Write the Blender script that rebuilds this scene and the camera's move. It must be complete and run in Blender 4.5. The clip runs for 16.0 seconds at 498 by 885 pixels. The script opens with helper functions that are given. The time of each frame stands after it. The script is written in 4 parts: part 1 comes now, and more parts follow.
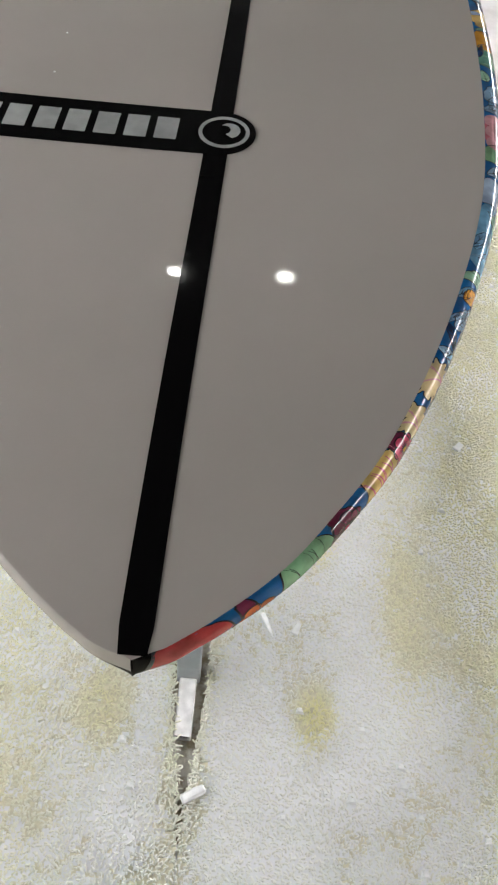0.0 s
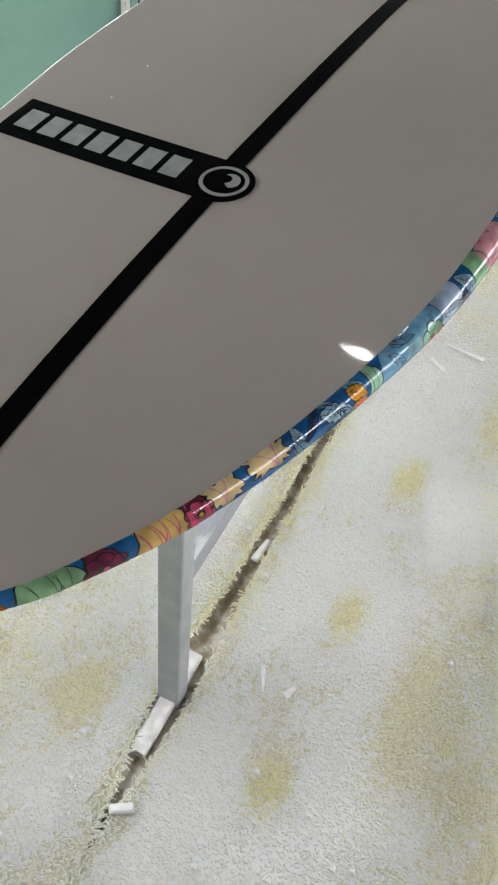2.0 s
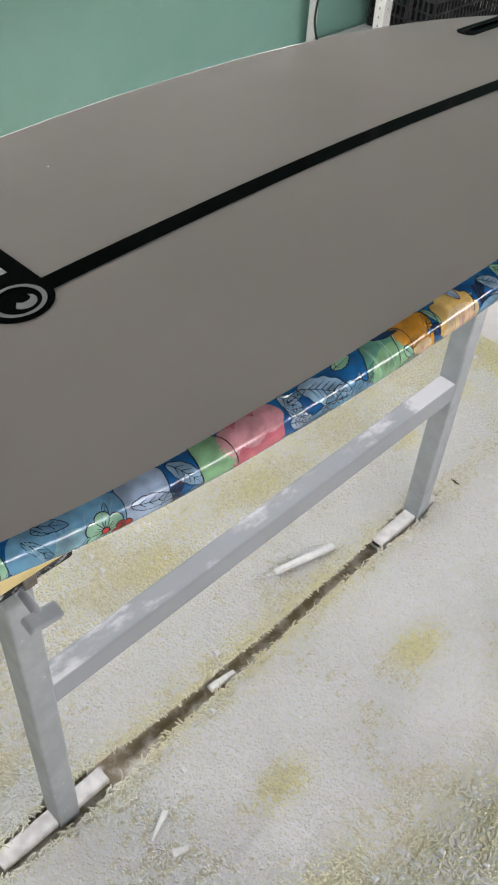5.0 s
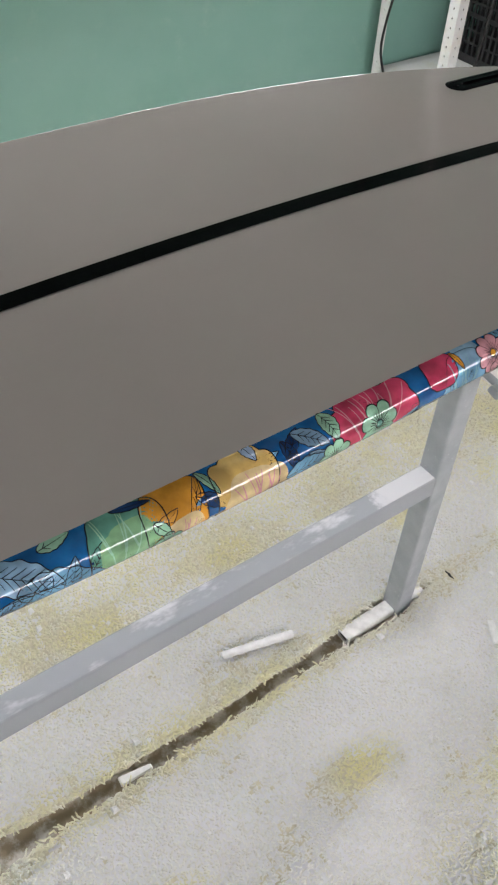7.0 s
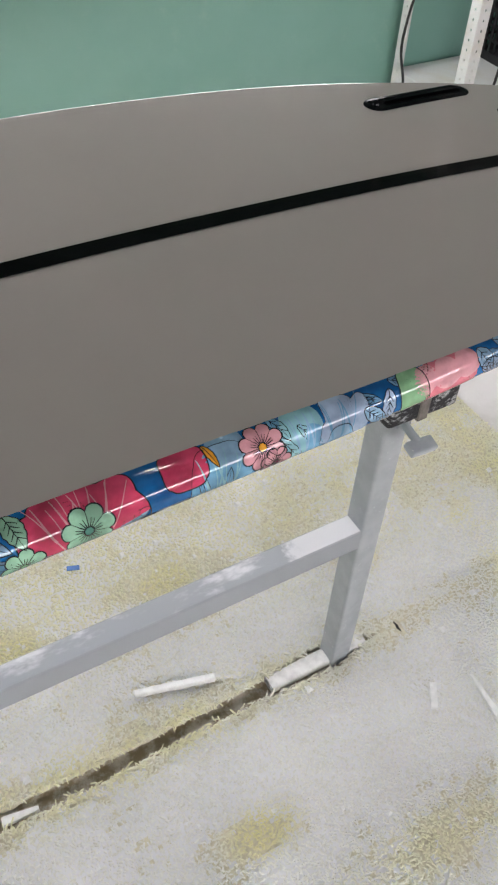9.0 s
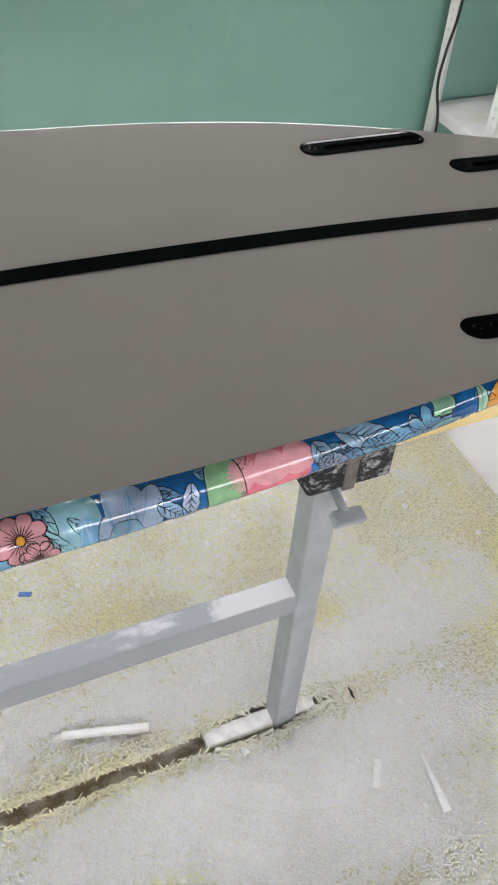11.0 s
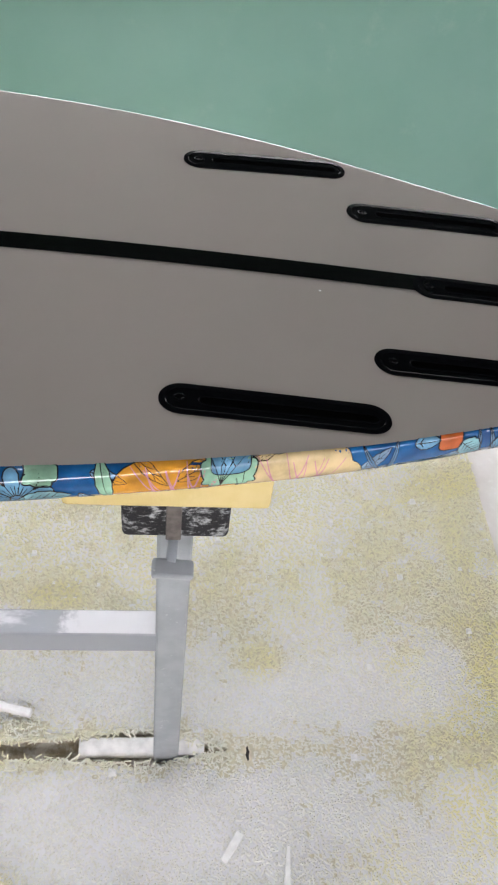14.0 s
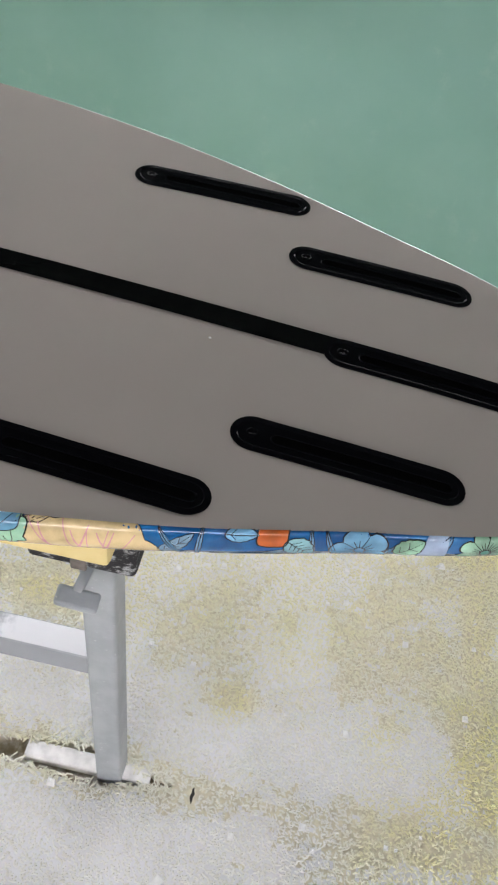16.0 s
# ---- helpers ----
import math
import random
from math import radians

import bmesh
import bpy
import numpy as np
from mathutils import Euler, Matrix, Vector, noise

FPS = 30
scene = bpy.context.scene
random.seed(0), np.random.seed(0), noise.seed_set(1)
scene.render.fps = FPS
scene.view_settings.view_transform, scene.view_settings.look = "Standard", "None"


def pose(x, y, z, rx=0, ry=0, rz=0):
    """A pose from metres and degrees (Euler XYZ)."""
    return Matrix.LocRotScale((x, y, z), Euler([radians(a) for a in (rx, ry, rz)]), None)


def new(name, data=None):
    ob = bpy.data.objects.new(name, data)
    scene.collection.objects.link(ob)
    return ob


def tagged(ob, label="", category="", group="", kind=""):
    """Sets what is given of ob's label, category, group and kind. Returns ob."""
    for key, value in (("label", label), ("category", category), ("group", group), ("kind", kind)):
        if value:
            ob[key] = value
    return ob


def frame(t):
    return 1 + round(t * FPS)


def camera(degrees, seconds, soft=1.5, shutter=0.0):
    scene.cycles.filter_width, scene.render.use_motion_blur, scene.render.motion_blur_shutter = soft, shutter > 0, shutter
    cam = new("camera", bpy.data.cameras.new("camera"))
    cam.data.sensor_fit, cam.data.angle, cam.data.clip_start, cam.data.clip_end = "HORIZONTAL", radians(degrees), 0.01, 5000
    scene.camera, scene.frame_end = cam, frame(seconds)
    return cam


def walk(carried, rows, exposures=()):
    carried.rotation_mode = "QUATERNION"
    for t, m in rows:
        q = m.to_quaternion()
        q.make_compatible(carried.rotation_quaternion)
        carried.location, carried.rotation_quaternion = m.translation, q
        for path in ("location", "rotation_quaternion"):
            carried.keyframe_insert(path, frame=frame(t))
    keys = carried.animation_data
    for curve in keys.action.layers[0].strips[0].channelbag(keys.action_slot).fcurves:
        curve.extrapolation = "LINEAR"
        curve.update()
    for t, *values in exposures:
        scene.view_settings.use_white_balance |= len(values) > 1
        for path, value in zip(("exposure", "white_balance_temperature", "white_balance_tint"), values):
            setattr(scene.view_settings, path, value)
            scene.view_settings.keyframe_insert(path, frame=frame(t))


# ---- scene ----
cam = camera(32.8, 16.0, soft=2.2)
METRES, EYE, TILT, LEAN, TURN = 2.05, 1.294, 0.0, 0.0, -1.5
ROWS = [
    (0.0, 0.0, 0.0, 0.0, 4.8, -49.1, -4.17),
    (0.5, 0.0218, 0.0131, 0.0015, 7.89, -48.34, -4.74),
    (1.0, 0.0549, 0.0212, 0.0022, 14.02, -47.65, -4.16),
    (1.5, 0.0932, 0.0261, 0.0082, 21.76, -48.06, -4.3),
    (2.0, 0.1238, 0.0351, 0.0131, 27.18, -47.89, -4.5),
    (2.5, 0.1436, 0.056, 0.0111, 31.28, -46.13, -4.53),
    (3.0, 0.157, 0.0892, 0.0074, 32.88, -45.6, -4.92),
    (3.5, 0.1701, 0.1242, 0.0129, 35.01, -45.67, -5.21),
    (6.0, 0.257, 0.2633, 0.0139, 53.7, -43.91, -3.15),
    (6.5, 0.2455, 0.3078, 0.0113, 55.49, -44.33, -3.76),
    (7.0, 0.2399, 0.3523, 0.0104, 55.77, -44.6, -2.79),
    (7.5, 0.2401, 0.3808, 0.0081, 55.89, -45.01, -1.63),
    (8.0, 0.2435, 0.4097, 0.0059, 57.11, -45.42, -1.53),
    (8.5, 0.2451, 0.4453, 0.0051, 59.38, -45.69, -2.19),
    (11.0, 0.2422, 0.5654, 0.0019, 68.57, -45.13, -3.47),
    (11.5, 0.2273, 0.5925, -0.0011, 67.66, -45.64, -4.91),
    (12.0, 0.2191, 0.615, -0.0033, 67.44, -46.21, -4.44),
    (12.5, 0.2133, 0.6396, -0.0044, 69.06, -46.88, -4.21),
    (13.0, 0.2165, 0.6751, -0.0043, 74.39, -47.68, -5.46),
    (13.5, 0.2248, 0.7156, -0.0033, 82.87, -47.65, -5.58),
    (14.0, 0.2314, 0.7461, -0.0033, 89.03, -46.87, -5.1),
    (14.5, 0.2337, 0.768, -0.0018, 92.85, -46.64, -4.94),
    (15.0, 0.222, 0.7897, -0.0078, 96.01, -46.97, -4.65),
    (15.5, 0.1982, 0.8174, -0.0099, 100.14, -47.39, -5.36),
    (16.0, 0.1881, 0.8331, -0.0063, 102.63, -47.67, -5.74),
]
walk(cam, [(t, pose(0, 0, EYE, TILT, LEAN, TURN) @ pose(METRES * x, METRES * y, METRES * z, 90 + pitch, roll, yaw)) for t, x, y, z, yaw, pitch, roll in ROWS],
     [(0.0, 0.24, 6400, 6), (1.0, 0.36, 6400, 5), (2.0, 0.10, 6350, 4), (3.5, 0.05, 6350, 5), (6.0, -0.08, 6450, 8), (8.5, -0.08, 6420, 8), (11.5, -0.08, 6380, 8), (13.0, 0.06, 6350, 10), (16.0, 0.04, 6350, 9)])

# ---- world and light ----
world = bpy.data.worlds.new("world")
scene.world = world
world.use_nodes = True
world.node_tree.nodes["Background"].inputs[0].default_value = (0.6, 0.7, 0.75, 1)
world.node_tree.nodes["Background"].inputs[1].default_value = 0.02
PANEL_POWER, BULB_POWER = 23.5, 130.0

# ---- materials ----


class Mat:
    """A node material with a Principled shader and short helpers."""

    def __init__(self, name, color=(0.5, 0.5, 0.5), rough=0.5, metal=0.0, coat=0.0):
        self.m = bpy.data.materials.new(name)
        self.m.use_nodes = True
        self.n, self.l = self.m.node_tree.nodes, self.m.node_tree.links
        self.b = self.n["Principled BSDF"]
        self.b.inputs["Base Color"].default_value = (*color, 1)
        self.b.inputs["Roughness"].default_value = rough
        self.b.inputs["Metallic"].default_value = metal
        self.b.inputs["Coat Weight"].default_value = coat
        self.b.inputs["Coat Roughness"].default_value = 0.05
        self.pos = self.node("ShaderNodeNewGeometry").outputs["Position"]

    def node(self, kind, **inputs):
        nd = self.n.new(kind)
        for k, v in inputs.items():
            self.feed(nd.inputs[k.replace("_", " ")], v)
        return nd

    def feed(self, socket, v):
        if isinstance(v, bpy.types.NodeSocket):
            self.l.new(v, socket)
        else:
            socket.default_value = v

    def noise(self, scale, detail=3.0, rough=0.5, vec=None, distort=0.0):
        nd = self.node("ShaderNodeTexNoise", Scale=scale, Detail=detail, Roughness=rough, Distortion=distort)
        self.l.new(vec or self.pos, nd.inputs["Vector"])
        return nd.outputs["Fac"]

    def ramp(self, fac, lo, hi, a=0.0, b=1.0):
        nd = self.n.new("ShaderNodeMapRange")
        nd.interpolation_type = "SMOOTHSTEP"
        for k, v in zip((0, 1, 2, 3, 4), (fac, lo, hi, a, b)):
            self.feed(nd.inputs[k], v)
        return nd.outputs[0]

    def math(self, op, a, b=0.0):
        nd = self.n.new("ShaderNodeMath")
        nd.operation = op
        nd.use_clamp = op in ("ADD", "SUBTRACT", "MULTIPLY", "MAXIMUM")
        self.feed(nd.inputs[0], a)
        self.feed(nd.inputs[1], b)
        return nd.outputs[0]

    def mix(self, fac, a, b):
        nd = self.n.new("ShaderNodeMix")
        nd.data_type = "RGBA"
        for k, v in ((0, fac), (6, a), (7, b)):
            self.feed(nd.inputs[k], (*v, 1) if isinstance(v, tuple) and len(v) == 3 else v)
        return nd.outputs[2]

    def scaled(self, x, y, z):
        nd = self.n.new("ShaderNodeVectorMath")
        nd.operation = "MULTIPLY"
        self.l.new(self.pos, nd.inputs[0])
        nd.inputs[1].default_value = (x, y, z)
        return nd.outputs[0]

    def near(self, x, y, rx, ry):
        """1 at the floor place (x, y), falling to 0 at the distance (rx, ry)."""
        nd = self.n.new("ShaderNodeVectorMath")
        nd.operation = "SUBTRACT"
        self.l.new(self.pos, nd.inputs[0])
        nd.inputs[1].default_value = (x, y, 0)
        sc = self.n.new("ShaderNodeVectorMath")
        sc.operation = "MULTIPLY"
        self.l.new(nd.outputs[0], sc.inputs[0])
        sc.inputs[1].default_value = (1 / rx, 1 / ry, 0)
        ln = self.n.new("ShaderNodeVectorMath")
        ln.operation = "LENGTH"
        self.l.new(sc.outputs[0], ln.inputs[0])
        return self.ramp(ln.outputs["Value"], 0.1, 1.0, 1.0, 0.0)

    def color(self, socket):
        self.l.new(socket, self.b.inputs["Base Color"])
        return self

    def rough(self, socket):
        self.l.new(socket, self.b.inputs["Roughness"])
        return self

    def bump(self, height, strength=0.3, distance=0.001):
        nd = self.node("ShaderNodeBump", Strength=strength, Distance=distance, Height=height)
        self.l.new(nd.outputs[0], self.b.inputs["Normal"])
        self.l.new(nd.outputs[0], self.b.inputs["Coat Normal"])
        return self


def tinted(name, color, rough=0.3, spread=0.12, scale=60.0, coat=0.0, metal=0.0):
    """A colour with a soft two-scale variation."""
    m = Mat(name, color, rough, metal, coat)
    dark = tuple(c * (1 - spread) for c in color)
    lite = tuple(min(1, c * (1 + spread)) for c in color)
    m.color(m.mix(m.ramp(m.noise(scale, 5), 0.3, 0.7), dark, lite))
    return m.m


# white board resin: slightly warm, faint cloudiness, sanded and polished gloss
RESIN = Mat("board_resin", (0.5, 0.49, 0.46), 0.16)
RESIN.color(RESIN.mix(RESIN.ramp(RESIN.noise(3, 4), 0.3, 0.7), (0.370, 0.332, 0.310), (0.402, 0.361, 0.337)))
RESIN.rough(RESIN.ramp(RESIN.noise(25, 4), 0.3, 0.8, 0.16, 0.22))
RESIN.b.inputs["Specular IOR Level"].default_value = 0.015
RESIN.b.inputs["Coat Weight"].default_value = 0.6
RESIN.b.inputs["Coat Roughness"].default_value = 0.03
RESIN.bump(RESIN.noise(420, 3, vec=RESIN.scaled(1, 0.45, 1)), 0.045, 0.0004)
RESIN = RESIN.m
PRINT_BLUE = Mat("print_blue", (0.01, 0.11, 0.34), 0.055)
PRINT_BLUE.color(PRINT_BLUE.mix(PRINT_BLUE.ramp(PRINT_BLUE.noise(45, 4), 0.35, 0.7), (0.004, 0.062, 0.20), (0.010, 0.115, 0.31)))
PRINT_BLUE = PRINT_BLUE.m
BLACK_GLOSS = Mat("black_carbon", (0.0028, 0.0026, 0.0028), 0.2)
BLACK_GLOSS.rough(BLACK_GLOSS.ramp(BLACK_GLOSS.noise(90, 4), 0.3, 0.8, 0.07, 0.12))
BLACK_GLOSS.bump(BLACK_GLOSS.noise(420, 2, vec=BLACK_GLOSS.scaled(1, 0.3, 1)), 0.03, 0.0004)
BLACK_GLOSS.b.inputs["Specular IOR Level"].default_value = 0.03
BLACK_GLOSS = BLACK_GLOSS.m
LABEL_BLACK = tinted("label_black", (0.0028, 0.0027, 0.0028), 0.15)
LABEL_BLACK.node_tree.nodes["Principled BSDF"].inputs["Specular IOR Level"].default_value = 0.03
LABEL_GREY = tinted("label_grey", (0.30, 0.30, 0.30), 0.25)
FIN_BLACK = Mat("fin_box_plastic", (0.008, 0.008, 0.009), 0.3)
FIN_BLACK.rough(FIN_BLACK.ramp(FIN_BLACK.noise(120, 5), 0.35, 0.75, 0.10, 0.18))
FIN_BLACK.b.inputs["Specular IOR Level"].default_value = 0.012
FIN_BLACK.color(FIN_BLACK.mix(FIN_BLACK.ramp(FIN_BLACK.noise(160, 6, 0.7), 0.6, 0.8), (0.003, 0.003, 0.004), (0.006, 0.006, 0.007)))
FIN_BLACK = FIN_BLACK.m
# blacker than the box, without gloss: colour stands for a deep slot's shade
FIN_SLOT_SHADE = Mat("fin_slot_shade", (0.002, 0.002, 0.002), 0.8)
FIN_SLOT_SHADE.b.inputs["Specular IOR Level"].default_value = 0.0
FIN_SLOT_SHADE = FIN_SLOT_SHADE.m

INK = tinted("print_ink", (0.006, 0.010, 0.018), 0.055)
PRINT = {}
for key, rgb in dict(
    green=(0.24, 0.46, 0.25), mint=(0.33, 0.60, 0.42), teal=(0.12, 0.34, 0.26), pink=(0.62, 0.17, 0.22), rose=(0.60, 0.055, 0.13),
    maroon=(0.16, 0.015, 0.05), cream=(0.74, 0.58, 0.31), yellow=(0.74, 0.50, 0.16), amber=(0.70, 0.32, 0.03), orange=(0.68, 0.16, 0.035),
    sky=(0.16, 0.37, 0.56), pale=(0.26, 0.43, 0.60), aqua=(0.26, 0.50, 0.56), lilac=(0.36, 0.47, 0.64), steel=(0.14, 0.30, 0.48),
    blush=(0.68, 0.33, 0.37), red=(0.50, 0.05, 0.05), navy=(0.01, 0.045, 0.15)).items():
    PRINT[key] = tinted("print_" + key, tuple(0.70 * c_ for c_ in rgb), 0.055, 0.34, 48.0)

# carpet: woolly white dust over yellowish pile
CARPET = Mat("dusty_carpet", (0.7, 0.7, 0.66), 0.95)
cx = CARPET.node("ShaderNodeSeparateXYZ", Vector=CARPET.pos).outputs
big = CARPET.noise(3.2, 4, 0.6)
mid = CARPET.noise(26, 6, 0.75)
fine = CARPET.noise(190, 3, 0.6)
far_side = CARPET.ramp(CARPET.math("ADD", cx[0], CARPET.ramp(big, 0.3, 0.7, -0.0, 0.22)), 0.30, 0.62, 0.0, 0.62)
wall_side = CARPET.ramp(cx[0], -0.05, -0.35, 0.0, 0.62)
tail_side = CARPET.math("MULTIPLY", CARPET.ramp(cx[1], 1.55, 2.1), CARPET.ramp(big, 0.40, 0.62))
yellowing = CARPET.math("MAXIMUM", CARPET.math("MAXIMUM", far_side, wall_side), tail_side)
yellowing = CARPET.math("MULTIPLY", yellowing, CARPET.ramp(mid, 0.25, 0.65, 0.35, 1.0))
STAINS = ((0.165, 0.56, 0.05, 0.08, 0.95), (0.165, 1.26, 0.05, 0.09, 1.0), (0.17, 0.90, 0.045, 0.09, 0.85), (0.33, 0.78, 0.08, 0.3, 0.6),
          (-0.30, 1.02, 0.06, 0.13, 0.9), (-0.31, 1.33, 0.06, 0.11, 0.9), (-0.17, 0.55, 0.07, 0.12, 0.7), (-0.19, 1.68, 0.06, 0.06, 0.8),
          (0.30, 1.50, 0.07, 0.2, 0.6), (-0.40, 2.08, 0.5, 0.07, 0.7))
for sx, sy, rx, ry, amount in STAINS:
    spot = CARPET.math("MULTIPLY", CARPET.near(sx, sy, rx * 1.25, ry * 1.2), CARPET.ramp(mid, 0.25, 0.55, 0.35, amount))
    yellowing = CARPET.math("MAXIMUM", yellowing, spot)
slot_side = CARPET.math("MULTIPLY", CARPET.near(-0.037, 1.02, 0.095, 1.1), CARPET.ramp(mid, 0.3, 0.6, 0.2, 0.75))
yellowing = CARPET.math("MAXIMUM", yellowing, slot_side)
yarn = CARPET.node("ShaderNodeNewGeometry").outputs["Random Per Island"]
pile = CARPET.mix(CARPET.ramp(yellowing, 0.0, 1.0, 0.06, 0.90), (0.80, 0.80, 0.785), (0.76, 0.715, 0.38))
pile = CARPET.mix(CARPET.ramp(yarn, 0.35, 1.0, 0.0, 0.30), pile, (0.60, 0.58, 0.48))
CARPET.color(CARPET.mix(CARPET.ramp(fine, 0.3, 0.62, 0.10, 0.0), pile, (0.45, 0.42, 0.30))).bump(fine, 0.15, 0.001)
CARPET.b.inputs["Specular IOR Level"].default_value = 0.05
CARPET = CARPET.m
# carpet sheet darker than the yarn: shade between tufts put into its colour
SHADED_BASE = tinted("shaded_carpet_base", (0.66, 0.62, 0.48), 0.95, 0.12, 90)
DUST = Mat("white_sanding_dust", (0.8, 0.8, 0.81), 0.95)
DUST.color(DUST.mix(DUST.ramp(DUST.noise(14, 5, 0.65), 0.35, 0.7), (0.755, 0.755, 0.775), (0.73, 0.73, 0.73))).bump(DUST.noise(160, 4, 0.6), 0.35, 0.0015)
DUST.b.inputs["Specular IOR Level"].default_value = 0.05
DUST = DUST.m

CONCRETE = Mat("dusty_concrete", (0.5, 0.48, 0.45), 0.9)
c = CONCRETE.mix(CONCRETE.ramp(CONCRETE.noise(5, 6, 0.6), 0.35, 0.65), (0.62, 0.59, 0.56), (0.74, 0.71, 0.70))
CONCRETE.color(CONCRETE.mix(CONCRETE.ramp(CONCRETE.noise(60, 4), 0.55, 0.75, 0, 0.5), c, (0.78, 0.77, 0.76))).bump(CONCRETE.noise(80, 5), 0.4, 0.002)
CONCRETE = CONCRETE.m

SOIL = Mat("brown_screed", (0.3, 0.26, 0.2), 0.95)
SOIL.color(SOIL.mix(SOIL.ramp(SOIL.noise(28, 5, 0.65), 0.4, 0.62), (0.30, 0.25, 0.17), (0.60, 0.57, 0.52))).bump(SOIL.noise(120, 4), 0.5, 0.003)
SOIL = SOIL.m

WALL_GREEN = Mat("green_wall_paint", (0.2, 0.4, 0.3), 0.35)
w = WALL_GREEN.mix(WALL_GREEN.ramp(WALL_GREEN.noise(1.8, 5, 0.6), 0.3, 0.7), (0.190, 0.368, 0.305), (0.235, 0.418, 0.358))
WALL_GREEN.color(WALL_GREEN.mix(WALL_GREEN.ramp(WALL_GREEN.noise(9, 6, 0.7), 0.58, 0.75, 0, 0.35), w, (0.31, 0.48, 0.41)))
WALL_GREEN.rough(WALL_GREEN.ramp(WALL_GREEN.noise(6, 4), 0.3, 0.7, 0.32, 0.5)).bump(WALL_GREEN.noise(70, 4), 0.12, 0.001)
WALL_GREEN = WALL_GREEN.m
CEILING_PAINT = tinted("ceiling_paint", (0.32, 0.315, 0.31), 0.8, 0.05, 3)
WALL_PALE = tinted("pale_wall_paint", (0.62, 0.60, 0.59), 0.6, 0.05, 3)

STEEL_PAINT = Mat("grey_steel_paint", (0.36, 0.385, 0.40), 0.45)
sc = STEEL_PAINT.mix(STEEL_PAINT.ramp(STEEL_PAINT.noise(22, 5, 0.6), 0.35, 0.7), (0.31, 0.335, 0.355), (0.38, 0.405, 0.425))
STEEL_PAINT.color(STEEL_PAINT.mix(STEEL_PAINT.ramp(STEEL_PAINT.noise(130, 4), 0.66, 0.76, 0, 0.6), sc, (0.62, 0.63, 0.63))).bump(STEEL_PAINT.noise(60, 4), 0.08, 0.001)
STEEL_PAINT = STEEL_PAINT.m
# settled sanding dust lies on the faces that look up
STEEL_DUSTY = Mat("dusty_steel_paint", (0.36, 0.385, 0.40), 0.7)
up = STEEL_DUSTY.node("ShaderNodeSeparateXYZ", Vector=STEEL_DUSTY.node("ShaderNodeNewGeometry").outputs["Normal"]).outputs[2]
dn = STEEL_DUSTY.noise(9, 5, 0.65, vec=STEEL_DUSTY.scaled(2.0, 0.8, 1))
dust = STEEL_DUSTY.math("MULTIPLY", STEEL_DUSTY.ramp(up, 0.6, 0.95), STEEL_DUSTY.ramp(dn, 0.50, 0.66, 0.12, 0.9))
for dy_, ry_ in ((1.47, 0.13),):
    heap = STEEL_DUSTY.math("MULTIPLY", STEEL_DUSTY.near(-0.04, dy_, 0.2, ry_), STEEL_DUSTY.ramp(up, 0.6, 0.95))
    edge_ = STEEL_DUSTY.ramp(STEEL_DUSTY.noise(45, 5, 0.7), 0.3, 0.6, 0.15, 0.75)
    dust = STEEL_DUSTY.math("MAXIMUM", dust, STEEL_DUSTY.ramp(STEEL_DUSTY.math("SUBTRACT", heap, STEEL_DUSTY.math("MULTIPLY", edge_, 0.45)), 0.04, 0.42, 0.0, 0.88))
STEEL_DUSTY.color(STEEL_DUSTY.mix(dust, (0.32, 0.34, 0.365), (0.78, 0.78, 0.80)))
STEEL_DUSTY = STEEL_DUSTY.m
BARE_STEEL = tinted("worn_bare_steel", (0.28, 0.27, 0.26), 0.4, 0.25, 80, metal=0.6)
# near-black that stands for shade in the foot tubes and the carpet gap
RECESS_SHADE = tinted("recess_shade", (0.02, 0.018, 0.015), 0.8)
FOOT_PAINT = tinted("dusty_foot_steel", (0.66, 0.65, 0.64), 0.8, 0.18, 40)

PAD = Mat("speckled_black_rubber", (0.02, 0.02, 0.02), 0.85)
spk = PAD.noise(85, 6, 0.75, vec=PAD.scaled(1, 0.8, 1.3))
PAD.color(PAD.mix(PAD.ramp(spk, 0.50, 0.66), (0.012, 0.012, 0.014), (0.42, 0.43, 0.44))).bump(spk, 0.7, 0.003)
PAD = PAD.m
STRAP = tinted("brown_grey_strap", (0.13, 0.115, 0.105), 0.6, 0.25, 120)
FOAM = Mat("yellow_foam", (0.72, 0.52, 0.2), 0.85)
FOAM.color(FOAM.mix(FOAM.ramp(FOAM.noise(30, 5), 0.3, 0.7), (0.58, 0.465, 0.19), (0.66, 0.545, 0.26))).bump(FOAM.noise(300, 3), 0.3, 0.001)
FOAM = FOAM.m
FOAM_STAIN = tinted("brown_foam_stain", (0.24, 0.14, 0.03), 0.8, 0.4, 150)
WHITE_STEEL = Mat("white_steel", (0.72, 0.72, 0.70), 0.45)
WHITE_STEEL.color(WHITE_STEEL.mix(WHITE_STEEL.ramp(WHITE_STEEL.noise(12, 5, 0.65), 0.4, 0.75), (0.68, 0.68, 0.67), (0.60, 0.57, 0.50)))
WHITE_STEEL = WHITE_STEEL.m
CRATE_BLACK = tinted("crate_plastic", (0.014, 0.014, 0.015), 0.45, 0.4, 30)
CABLE_BLACK = tinted("cable_rubber", (0.01, 0.01, 0.01), 0.5)
SHARD = tinted("white_foam_offcut", (0.80, 0.80, 0.79), 0.9, 0.06, 90)
BLUE_BIT = tinted("blue_tape", (0.08, 0.2, 0.55), 0.5)
TUBE_GLOW = Mat("tube_glow", (0.9, 0.9, 0.9), 0.3)
TUBE_GLOW.b.inputs["Emission Color"].default_value = (1.0, 0.945, 0.985, 1)
